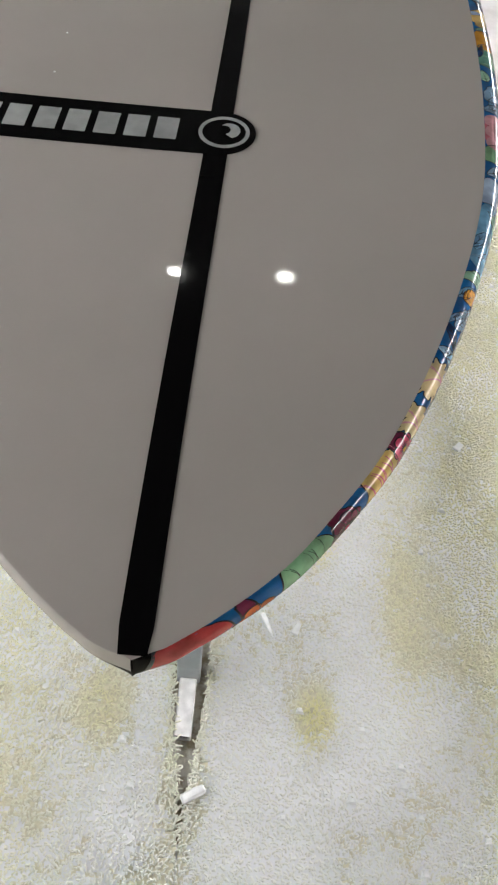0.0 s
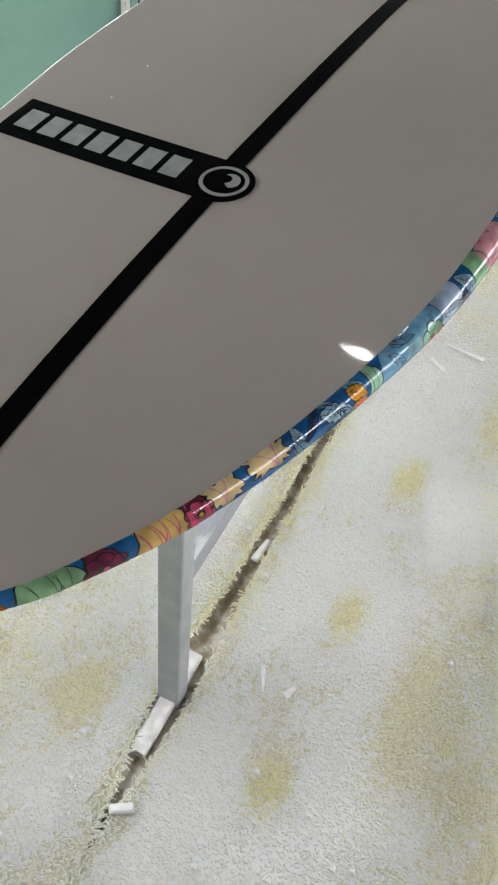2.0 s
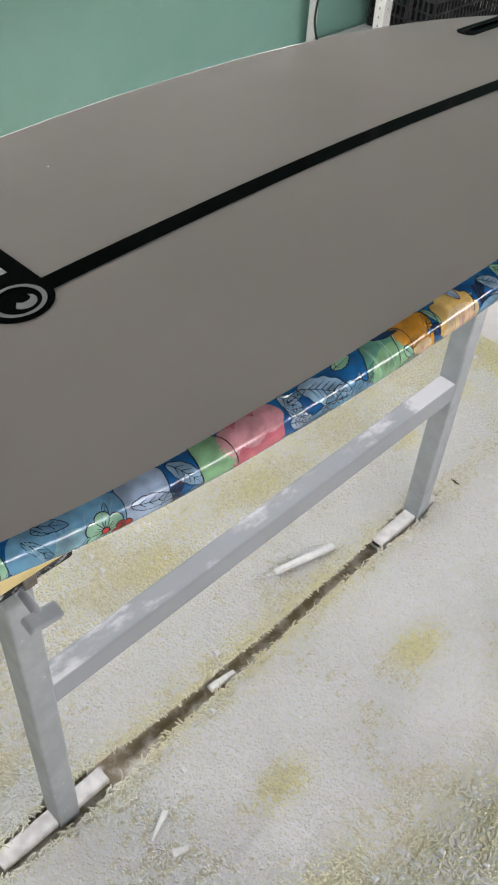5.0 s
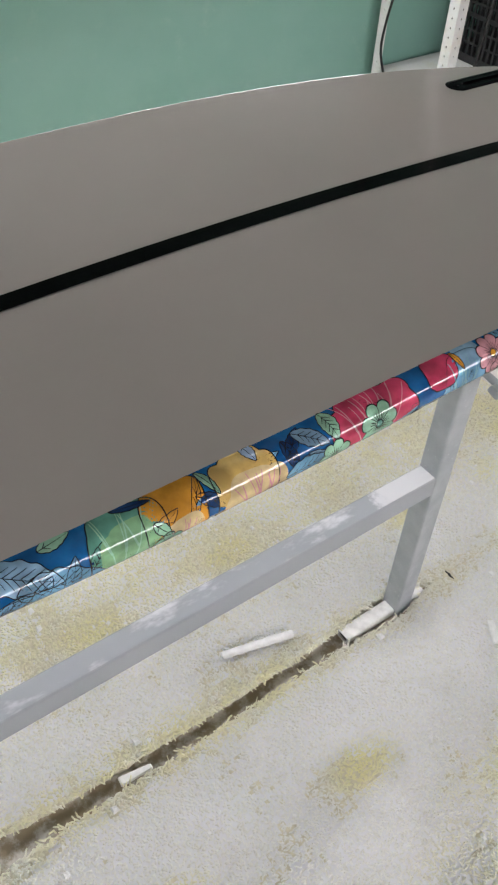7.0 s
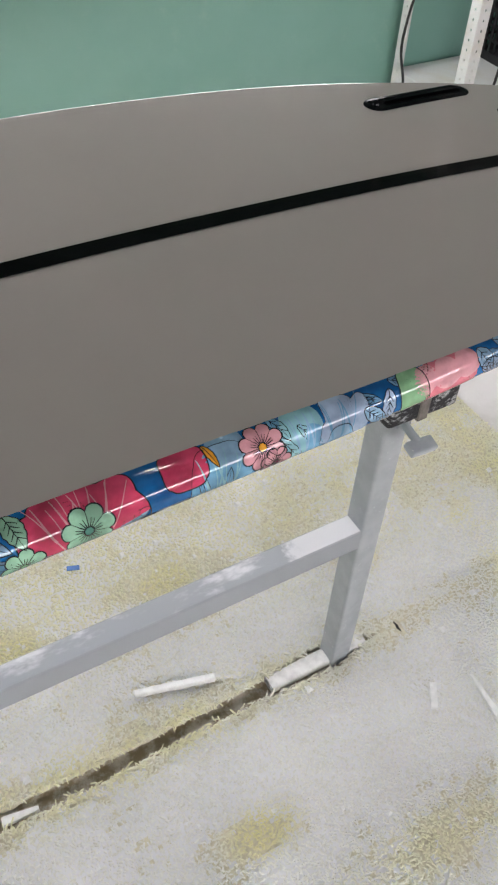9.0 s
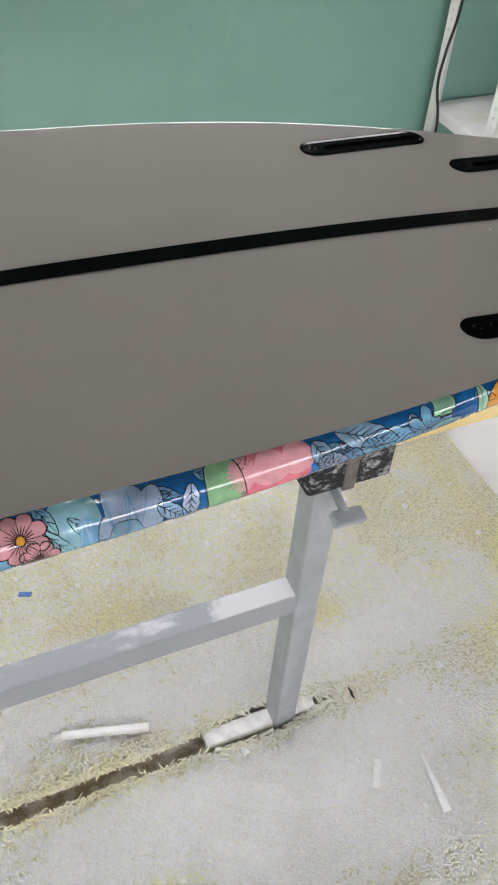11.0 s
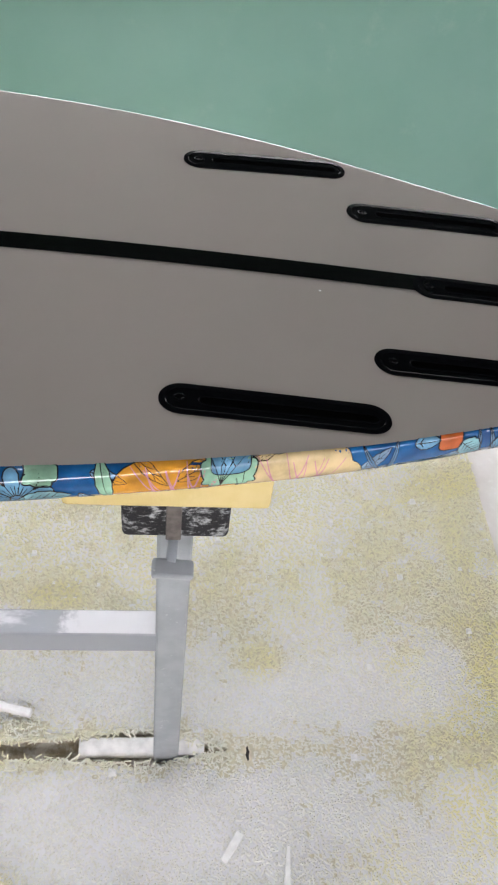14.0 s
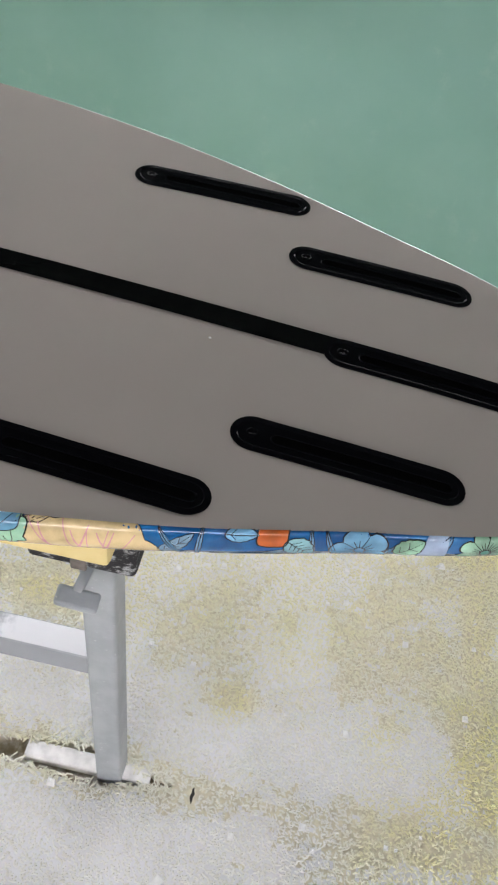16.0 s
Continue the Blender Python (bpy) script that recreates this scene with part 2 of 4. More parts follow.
TUBE_GLOW.b.inputs["Emission Strength"].default_value = PANEL_POWER
TUBE_GLOW = TUBE_GLOW.m
BULB_GLOW = Mat("bulb_glow", (0.9, 0.9, 0.9), 0.3)
BULB_GLOW.b.inputs["Emission Color"].default_value = (1.0, 0.97, 0.92, 1)
BULB_GLOW.b.inputs["Emission Strength"].default_value = BULB_POWER
BULB_GLOW = BULB_GLOW.m

# ---- building helpers ----


def mesh_ob(name, verts, faces, mats, parent=None, idx=None, smooth=False, label=""):
    me = bpy.data.meshes.new(name)
    me.from_pydata([tuple(v) for v in verts], [], faces)
    for m in mats if isinstance(mats, (list, tuple)) else [mats]:
        me.materials.append(m)
    if idx is not None:
        me.polygons.foreach_set("material_index", idx)
    if smooth:
        me.polygons.foreach_set("use_smooth", [True] * len(me.polygons))
    me.update()
    ob = new(name, me)
    ob.parent = parent
    if label:
        tagged(ob, label)
    return ob


def part(name, bm, material, parent, label="", smooth=False):
    me = bpy.data.meshes.new(name)
    bm.normal_update()
    bm.to_mesh(me)
    bm.free()
    me.materials.append(material)
    if smooth:
        me.polygons.foreach_set("use_smooth", [True] * len(me.polygons))
    ob = new(name, me)
    ob.parent = parent
    if label:
        tagged(ob, label)
    return ob


def box(lo, hi, bevel=0.0, segments=2, m=None):
    bm = bmesh.new()
    bmesh.ops.create_cube(bm, size=1)
    lo, hi = Vector(lo), Vector(hi)
    for v in bm.verts:
        v.co = Vector([lo[i] + (v.co[i] + 0.5) * (hi[i] - lo[i]) for i in range(3)])
    if bevel:
        bmesh.ops.bevel(bm, geom=bm.edges[:], offset=bevel, segments=segments, affect="EDGES", profile=0.5)
    if m:
        bm.transform(m)
    return bm


def rod(p, q, r, n=12):
    p, q = Vector(p), Vector(q)
    bm = bmesh.new()
    bmesh.ops.create_cone(bm, cap_ends=True, segments=n, radius1=r, radius2=r, depth=(q - p).length)
    bm.transform(Matrix.Translation((p + q) / 2) @ (q - p).to_track_quat("Z", "Y").to_matrix().to_4x4())
    return bm


def empty(name, label, category, group="", kind=""):
    return tagged(new(name), label, category, group, kind)


def spline(xs, ys):
    """A smooth curve through the knots (Catmull-Rom slopes)."""
    xs, ys = np.array(xs, float), np.array(ys, float)
    sl = np.gradient(ys, xs)

    n_, table = 2400, []
    step = (xs[-1] - xs[0]) / n_
    for j in range(n_ + 1):
        x = xs[0] + j * step
        i = int(min(max(np.searchsorted(xs, x) - 1, 0), len(xs) - 2))
        h = xs[i + 1] - xs[i]
        t = (x - xs[i]) / h
        table.append(float((2 * t**3 - 3 * t**2 + 1) * ys[i] + (t**3 - 2 * t**2 + t) * h * sl[i] + (-2 * t**3 + 3 * t**2) * ys[i + 1] + (t**3 - t**2) * h * sl[i + 1]))
    x0, step = float(xs[0]), float(step)

    def f(x):
        q = min(max((x - x0) / step, 0.0), n_ - 1e-6)
        k = int(q)
        return table[k] + (table[k + 1] - table[k]) * (q - k)

    return f


# ---- room ----
WALL_X, NEAR_X, START_Y, END_Y, TOP = -1.27, 1.75, -1.4, 4.3, 2.5
SLAB = -0.015


def wall(name, lo, hi, label, paint):
    return tagged(part(name, box(lo, hi), paint, None), label, "wall", kind="structure")


wall("wall_west", (WALL_X - 0.12, START_Y - 0.12, SLAB), (WALL_X, END_Y + 0.12, TOP), "green satin painted wall, dusty", WALL_GREEN)
wall("wall_east", (NEAR_X, START_Y - 0.12, SLAB), (NEAR_X + 0.12, END_Y + 0.12, TOP), "plain pale painted wall", WALL_PALE)
wall("wall_north", (WALL_X, END_Y, SLAB), (NEAR_X, END_Y + 0.12, TOP), "plain pale painted end wall", WALL_PALE)
wall("wall_south", (WALL_X, START_Y - 0.12, SLAB), (NEAR_X, START_Y, TOP), "plain pale painted end wall", WALL_PALE)
tagged(part("ceiling", box((WALL_X, START_Y, TOP), (NEAR_X, END_Y, TOP + 0.1)), CEILING_PAINT, None), "plain pale painted ceiling", "ceiling", kind="structure")
tagged(part("floor", box((WALL_X, START_Y, SLAB - 0.1), (NEAR_X, END_Y, SLAB)), CONCRETE, None), "pale concrete floor under white sanding dust", "floor", kind="structure")

# carpet sheet with a ragged slot cut for the feet of the stand
SLOT_MID = spline([0.2, 0.5, 0.65, 1.0, 1.5, 1.7], [-0.025, -0.034, -0.037, -0.034, -0.036, -0.034])
SLOT_HALF = spline([0.36, 0.42, 0.50, 0.58, 0.72, 0.80, 1.0, 1.2, 1.35, 1.42, 1.52, 1.56, 1.62], [0.001, 0.007, 0.019, 0.028, 0.027, 0.020, 0.017, 0.015, 0.017, 0.022, 0.023, 0.012, 0.001])
CARPET_END = 2.15


def slot(y, side):
    if y < 0.36 or y > 1.62:
        return SLOT_MID(y)
    wob = 0.004 * noise.noise((y * 30, side * 7.0, 0)) + 0.003 * noise.noise((y * 90, side * 3.0, 5))
    return SLOT_MID(y) + side * max(0.0005, SLOT_HALF(y) + wob)


ys = [START_Y] + list(np.arange(-0.4, 0.34, 0.15)) + list(np.arange(0.36, 1.625, 0.006)) + list(np.arange(1.7, 2.1, 0.1)) + [CARPET_END]
verts, faces = [], []
for y in ys:
    l, r = slot(y, -1), slot(y, 1)
    g = SLAB if r - l > 0.003 else -0.0005
    verts += [(WALL_X, y, 0), (l - 0.1, y, 0), (l - 0.004, y, 0), (l, y, g), (r, y, g), (r + 0.004, y, 0), (r + 0.1, y, 0), (NEAR_X, y, 0)]
for i in range(len(ys) - 1):
    for k in (0, 1, 2, 4, 5, 6):
        a = i * 8 + k
        faces.append((a, a + 1, a + 9, a + 8))
n = len(verts)
verts += [(WALL_X, CARPET_END + 0.004, SLAB), (NEAR_X, CARPET_END + 0.004, SLAB)]
e = (len(ys) - 1) * 8
faces.append((e, e + 7, n + 1, n))
carpet = tagged(mesh_ob("carpet", verts, faces, SHADED_BASE), "yellowed cut-pile carpet covered in white sanding dust", "carpet", kind="structure")

tagged(mesh_ob("slot_floor", [v for y in np.linspace(0.36, 1.625, 60) for v in ((SLOT_MID(y) - 0.04, y, SLAB + 0.001), (SLOT_MID(y) + 0.04, y, SLAB + 0.001))],
               [(2 * i, 2 * i + 1, 2 * i + 3, 2 * i + 2) for i in range(59)], SOIL), "brown dusty screed showing through the slot in the carpet", "floor", kind="structure")

# place of a small gap in the pile past the stand's foot
HOLE = (-0.026, 1.652)

# ---- surfboard, lying bottom up ----
CENTRE = spline([0.2, 0.7, 1.2, 1.7, 1.95], [-0.047, -0.0380, -0.033, -0.0165, -0.010])
TIP, TAIL = 0.217, 1.94
HALF = spline([0.217, 0.222, 0.232, 0.248, 0.275, 0.315, 0.345, 0.405, 0.463, 0.521, 0.60, 0.76, 0.95, 1.10, 1.25, 1.40, 1.50, 1.65, 1.73, 1.83, 1.88, 1.915, 1.932, 1.94],
              [0.0, 0.018, 0.036, 0.058, 0.089, 0.121, 0.142, 0.173, 0.196, 0.215, 0.236, 0.257, 0.265, 0.263, 0.257, 0.242, 0.225, 0.187, 0.160, 0.126, 0.100, 0.066, 0.036, 0.0])
BOTTOM = spline([0.2, 0.28, 0.37, 0.50, 0.68, 0.90, 1.10, 1.30, 1.50, 1.66, 1.80, 1.94], [0.846, 0.863, 0.879, 0.895, 0.910, 0.919, 0.922, 0.921, 0.917, 0.909, 0.899, 0.884])
ROUND = spline([0.2, 0.5, 0.9, 1.2, 1.45, 1.65, 1.94], [0.007, 0.013, 0.021, 0.017, 0.009, 0.004, 0.003])
UPPER = spline([0.2, 0.5, 0.9, 1.2, 1.5, 1.94], [0.010, 0.016, 0.021, 0.020, 0.013, 0.006])
LOWER = spline([0.2, 0.5, 0.9, 1.3, 1.6, 1.94], [0.008, 0.019, 0.024, 0.020, 0.024, 0.018])
THICK = spline([0.2, 0.35, 0.6, 1.0, 1.4, 1.7, 1.94], [0.019, 0.036, 0.053, 0.062, 0.057, 0.043, 0.019])


CONCAVE = spline([0.2, 0.4, 0.7, 1.1, 1.5, 1.94], [0.0, 0.002, 0.008, 0.010, 0.006, 0.002])
LEAN_OVER = 0.018


def surface(w, y):
    """The bottom's height w metres from the stringer's line."""
    return BOTTOM(y) + CONCAVE(y) * (0.4 if w < 0 else 1.0) * min(1.0, abs(w / max(HALF(y), 0.01)) ** (2 if w < 0 else 4)) + LEAN_OVER * w


def section(y, soft=1.0, bowl=1.0):
    """The near half of the board's cross-section, from the bottom's middle round the rail to the deck's middle: (w, z), and where the edge and the apex fall."""
    h, a, u, d, t = HALF(y), ROUND(y) * soft, UPPER(y), LOWER(y), THICK(y)
    a = min(a, 0.45 * h)
    b = min(0.05 - 0.026 * min(1.0, max(0.0, (y - 1.4) / 0.3)), 0.5 * h)
    flat = max(h - a - 0.0015, 0.5 * (h - a))
    pts = [(math.sin(k / 16 * math.pi) * flat, 0.0) for k in range(9)] + [(h - a, 0.0)]
    pts += [(h - a + a * math.sin(k * math.pi / 32), -u + u * math.cos(k * math.pi / 32)) for k in range(1, 17)]
    pts += [(h - b + b * math.cos(k * math.pi / 40), -u - d * math.sin(k * math.pi / 40)) for k in range(1, 17)]
    w1, z1 = pts[-1]
    pts += [(w1 * (1 - k / 7), z1 + (-max(t, u + d) - z1) * math.sin(k / 7 * math.pi / 2)) for k in range(1, 8)]
    cc, hh = CONCAVE(y) * bowl, max(h, 0.01)
    return [(w, z + cc * min(1.0, (w / hh) ** (4 if bowl == 1.0 else 2))) for w, z in pts]


EDGE_I, APEX_I = 9, 31


def rail(y, s, lift=0.0):
    """The place on the near rail at y, s metres round the rail from the bottom's edge."""
    pts = section(y)[EDGE_I:]
    run, i = 0.0, 0
    s = max(s, 0.0)
    while i < len(pts) - 2:
        seg = math.dist(pts[i], pts[i + 1])
        if run + seg >= s and seg > 1e-9:
            break
        run += seg
        i += 1
    p, q = pts[i], pts[i + 1]
    seg = max(math.dist(p, q), 1e-9)
    t = min((s - run) / seg, 1.0)
    nx, nz = -(q[1] - p[1]) / seg, (q[0] - p[0]) / seg
    w = p[0] + (q[0] - p[0]) * t
    return (CENTRE(y) + w + nx * lift, y, BOTTOM(y) + LEAN_OVER * w + p[1] + (q[1] - p[1]) * t + nz * lift)


def on_bottom(w, y, lift=0.0004):
    """A place on the flat bottom, w metres from the stringer's line."""
    return (CENTRE(y) + w, y, surface(w, y) + lift)


board = empty("surfboard", "glossy white surfboard lying bottom up, floral printed rails, black stringer", "surfboard")
STATIONS = 200
verts, faces, mats = [], [], []
ring = None
for i in range(STATIONS + 1):
    y = TIP + 0.0002 + (TAIL - TIP - 0.0004) * (0.5 - 0.5 * math.cos(math.pi * i / STATIONS))
    half = section(y)
    far = 1.03 - 0.048 * min(1.0, max(0.0, (y - 0.3) / 0.4))
    loop = [(CENTRE(y) + w, y, BOTTOM(y) + z + LEAN_OVER * w) for w, z in half] + [(CENTRE(y) - w * far, y, BOTTOM(y) + z - LEAN_OVER * w) for w, z in section(y, 0.4, 0.4)[-2:0:-1]]
    ring = len(loop)
    verts += loop
m_half = len(half)
for i in range(STATIONS):
    for k in range(ring):
        k2 = (k + 1) % ring
        faces.append((i * ring + k, (i + 1) * ring + k, (i + 1) * ring + k2, i * ring + k2))
        back = ring - 1 - k
        y_at = verts[i * ring][1]
        mats.append((2 if y_at < 0.2212 else 1) if EDGE_I <= k and back >= APEX_I else 0)
faces.append(tuple(range(ring - 1, -1, -1))[::-1])
mats.append(2)
faces.append(tuple(STATIONS * ring + k for k in range(ring))[::-1])
mats.append(1)
hull = mesh_ob("hull", verts, faces, [RESIN, PRINT_BLUE, BLACK_GLOSS], board, mats, True, "glossy off-white resin bottom with blue floral rails")


def strip(name, mat, path, width, parent, lift=0.0005, label=""):
    """A thin raised ribbon on the board's bottom along (w, y) places."""
    vs, fs = [], []
    for w, y in path:
        h = min(width / 2, HALF(y) * 0.9)
        vs += [on_bottom(w - h, y, lift), on_bottom(w, y, lift), on_bottom(w + h, y, lift)]
    for i in range(len(path) - 1):
        for k in range(2):
            a = i * 3 + k
            fs.append((a, a + 1, a + 4, a + 3))
    return mesh_ob(name, vs, fs, mat, parent, None, True, label)


strip("stringer", BLACK_GLOSS, [(0, y) for y in np.linspace(0.2195, 1.715, 90)], 0.0205, board, label="black stringer strip")


def bottom_plate(name, mat, outline, parent, lift, thick=0.0005, label=""):
    """A thin plate with the given (w, y) outline, laid on the bottom."""
    n = len(outline)
    vs = [on_bottom(w, y, lift) for w, y in outline] + [on_bottom(w, y, max(lift - thick, 0)) for w, y in outline]
    fs = [tuple(range(n))] + [(i, i + n, (i + 1) % n + n, (i + 1) % n) for i in range(n)]
    return mesh_ob(name, vs, fs, mat, parent, None, False, label)


def arc(cw, cy, rw, ry, a, b, n):
    return [(cw + rw * math.cos(radians(a + (b - a) * i / n)), cy + ry * math.sin(radians(a + (b - a) * i / n))) for i in range(n + 1)]


# brand band across one half of the bottom: plain bars in place of the lettering
LY, LH = 0.689, 0.0325


def column_plate(name, mat, w0, w1, half_at, parent, lift, columns, label=""):
    """A thin plate built of columns across the bottom; half_at(w) is its half height."""
    vs, fs = [], []
    for k in range(columns + 1):
        w = w0 + (w1 - w0) * (0.5 - 0.5 * math.cos(math.pi * k / columns))
        h = half_at(w)
        vs += [on_bottom(w, LY - h, 0.0), on_bottom(w, LY - h, lift), on_bottom(w, LY, lift), on_bottom(w, LY + h, lift), on_bottom(w, LY + h, 0.0)]
    for k in range(columns):
        fs += [(k * 5 + i, k * 5 + i + 1, k * 5 + i + 6, k * 5 + i + 5) for i in range(4)]
    return mesh_ob(name, vs, fs, mat, parent, None, False, label)


def band_half(w):
    if w > 0:
        return math.sqrt(max(LH**2 - w**2, 1e-8))
    return LH


band = column_plate("brand_band", LABEL_BLACK, -0.225, LH, band_half, board, 0.0007, 60, "black brand band with pale plain bars")
for k in range(7):
    w0 = -0.036 - 0.0262 * k
    column_plate("brand_bar", LABEL_GREY, w0 - 0.0195, w0, lambda w: 0.016, band, 0.0011, 3)
outer, inner = arc(0.0045, LY, 0.0225, 0.024, 0, 360, 40)[:-1], arc(0.0045, LY, 0.019, 0.0195, 0, 360, 40)[:-1]
vs = [on_bottom(w, y, 0.0013) for w, y in outer + inner]
mesh_ob("brand_ring", vs, [(i, (i + 1) % 40, (i + 1) % 40 + 40, i + 40) for i in range(40)], LABEL_GREY, band)
bottom_plate("brand_mark", LABEL_GREY, arc(0.0085, LY + 0.003, 0.010, 0.011, -70, 110, 12) + arc(0.004, LY + 0.004, 0.006, 0.007, 110, -70, 8), band, 0.0013)


def fin_box(p, q, width=0.029):
    """A capsule-shaped fin box flush in the bottom, with a slot and a screw hole at its front end."""
    p, q = Vector(p), Vector(q)
    ax = (q - p).normalized()
    sd = Vector((-ax.y, ax.x))
    r, L = width / 2, (q - p).length

    def capsule(r_, a, b):
        out = []
        for k in range(13):
            t = radians(-90 + 15 * k)
            out.append(p + ax * (b - r_ + r_ * math.cos(t)) + sd * r_ * math.sin(t))
        for k in range(1, 10):
            out.append(p + ax * (b - r_ + (a + r_ - b + r_) * k / 10) + sd * r_)
        for k in range(13):
            t = radians(90 + 15 * k)
            out.append(p + ax * (a + r_ + r_ * math.cos(t)) + sd * r_ * math.sin(t))
        for k in range(1, 10):
            out.append(p + ax * (a + r_ + (b - r_ - a - r_) * k / 10) - sd * r_)
        return out

    def lay(pts, z):
        return [(v.x, v.y, surface(v.x - CENTRE(v.y), v.y) + z) for v in pts]

    body = [lay(capsule(r, 0, L), -0.0005), lay(capsule(r - 0.0002, 0.0002, L - 0.0002), 0.0006), lay(capsule(r - 0.004, 0.004, L - 0.004), 0.0009), lay(capsule(r - 0.0048, 0.0048, L - 0.0048), 0.0005),
            lay(capsule(0.0048, 0.025, L - 0.008), 0.0005), lay(capsule(0.0044, 0.0254, L - 0.0084), 0.0009), lay(capsule(0.0036, 0.0262, L - 0.0092), 0.0009), lay(capsule(0.0032, 0.0266, L - 0.0096), 0.0003)]
    n = 44
    vs = [v for ring_ in body for v in ring_]
    fs = [(j * n + i, j * n + (i + 1) % n, (j + 1) * n + (i + 1) % n, (j + 1) * n + i) for j in range(len(body) - 1) for i in range(n)]
    box_ob = mesh_ob("fin_box", vs, fs, FIN_BLACK, board, None, False, "black plastic fin box with an empty slot")
    # the slot's floor is shallow; its shade is painted near-black
    floor_ = lay(capsule(0.0034, 0.0264, L - 0.0094), 0.0005)
    mesh_ob("slot", floor_, [tuple(range(13)) , tuple(range(22, 35))] + [(12 + k, 13 + k, (43 - k) % 44, (44 - k) % 44) for k in range(10)], FIN_SLOT_SHADE, box_ob)
    ca = p + ax * 0.0135
    ring_out = [ca + Vector((math.cos(a), math.sin(a))) * 0.0043 for a in np.linspace(0, 2 * math.pi, 17)[:-1]]
    ring_in = [ca + Vector((math.cos(a), math.sin(a))) * 0.0028 for a in np.linspace(0, 2 * math.pi, 17)[:-1]]
    vs = lay(ring_out, 0.0006) + lay(ring_in, 0.0013) + lay(ring_in, 0.0008)
    mesh_ob("screw_hole", vs, [(j * 16 + i, j * 16 + (i + 1) % 16, (j + 1) * 16 + (i + 1) % 16, (j + 1) * 16 + i) for j in range(2) for i in range(16)] + [tuple(range(32, 48))], FIN_BLACK, box_ob, None, True)
    return box_ob


fin_box((0.1345, 1.509), (0.1440, 1.657))
fin_box((-0.1715, 1.522), (-0.1790, 1.667))
fin_box((0.0820, 1.655), (0.0862, 1.801))
fin_box((-0.1110, 1.660), (-0.1135, 1.803))
fin_box((-0.0130, 1.700), (-0.0100, 1.845))


# printed flowers and leaves on the near rail, in (y, s): s runs round the rail from the bottom's edge
DRIFT = spline([0.2, 0.33, 0.375, 0.44, 0.52, 0.55, 0.65, 0.74, 0.86, 0.95, 1.06, 1.17, 1.30, 1.45, 1.6, 1.95], [0, 0.001, 0.004, 0.015, 0.017, 0.021, 0.026, 0.033, 0.034, 0.028, 0.021, 0.013, 0.010, 0.004, 0, 0])


RAIL_Y, RAIL_S = np.linspace(TIP + 0.003, TAIL - 0.003, 420), np.linspace(0.0, 0.09, 91)
spots = []
for y in RAIL_Y:
    pw = np.array(section(y)[EDGE_I:])
    run_ = np.concatenate([[0.0], np.cumsum(np.maximum(np.hypot(*np.diff(pw, axis=0).T), 1e-9))])
    w_ = np.interp(RAIL_S, run_, pw[:, 0])
    spots.append(np.stack([CENTRE(y) + w_, np.full(len(w_), y), BOTTOM(y) + LEAN_OVER * w_ + np.interp(RAIL_S, run_, pw[:, 1])], 1))
spots = np.array(spots)
along, round_ = np.gradient(spots, axis=0), np.gradient(spots, axis=1)
RAIL_N = np.cross(round_, along)
RAIL_N /= np.maximum(np.linalg.norm(RAIL_N, axis=2), 1e-9)[:, :, None]


def rail_normal(y, s):
    """The smooth outward direction of the near rail at (y, s)."""
    a = min(max((y - RAIL_Y[0]) / (RAIL_Y[1] - RAIL_Y[0]), 0.0), len(RAIL_Y) - 1.001)
    b = min(max(s / (RAIL_S[1] - RAIL_S[0]), 0.0), len(RAIL_S) - 1.001)
    i, k = int(a), int(b)
    f, g = a - i, b - k
    n_ = (RAIL_N[i, k] * (1 - f) + RAIL_N[i + 1, k] * f) * (1 - g) + (RAIL_N[i, k + 1] * (1 - f) + RAIL_N[i + 1, k + 1] * f) * g
    return tuple(n_ / max(np.linalg.norm(n_), 1e-9))


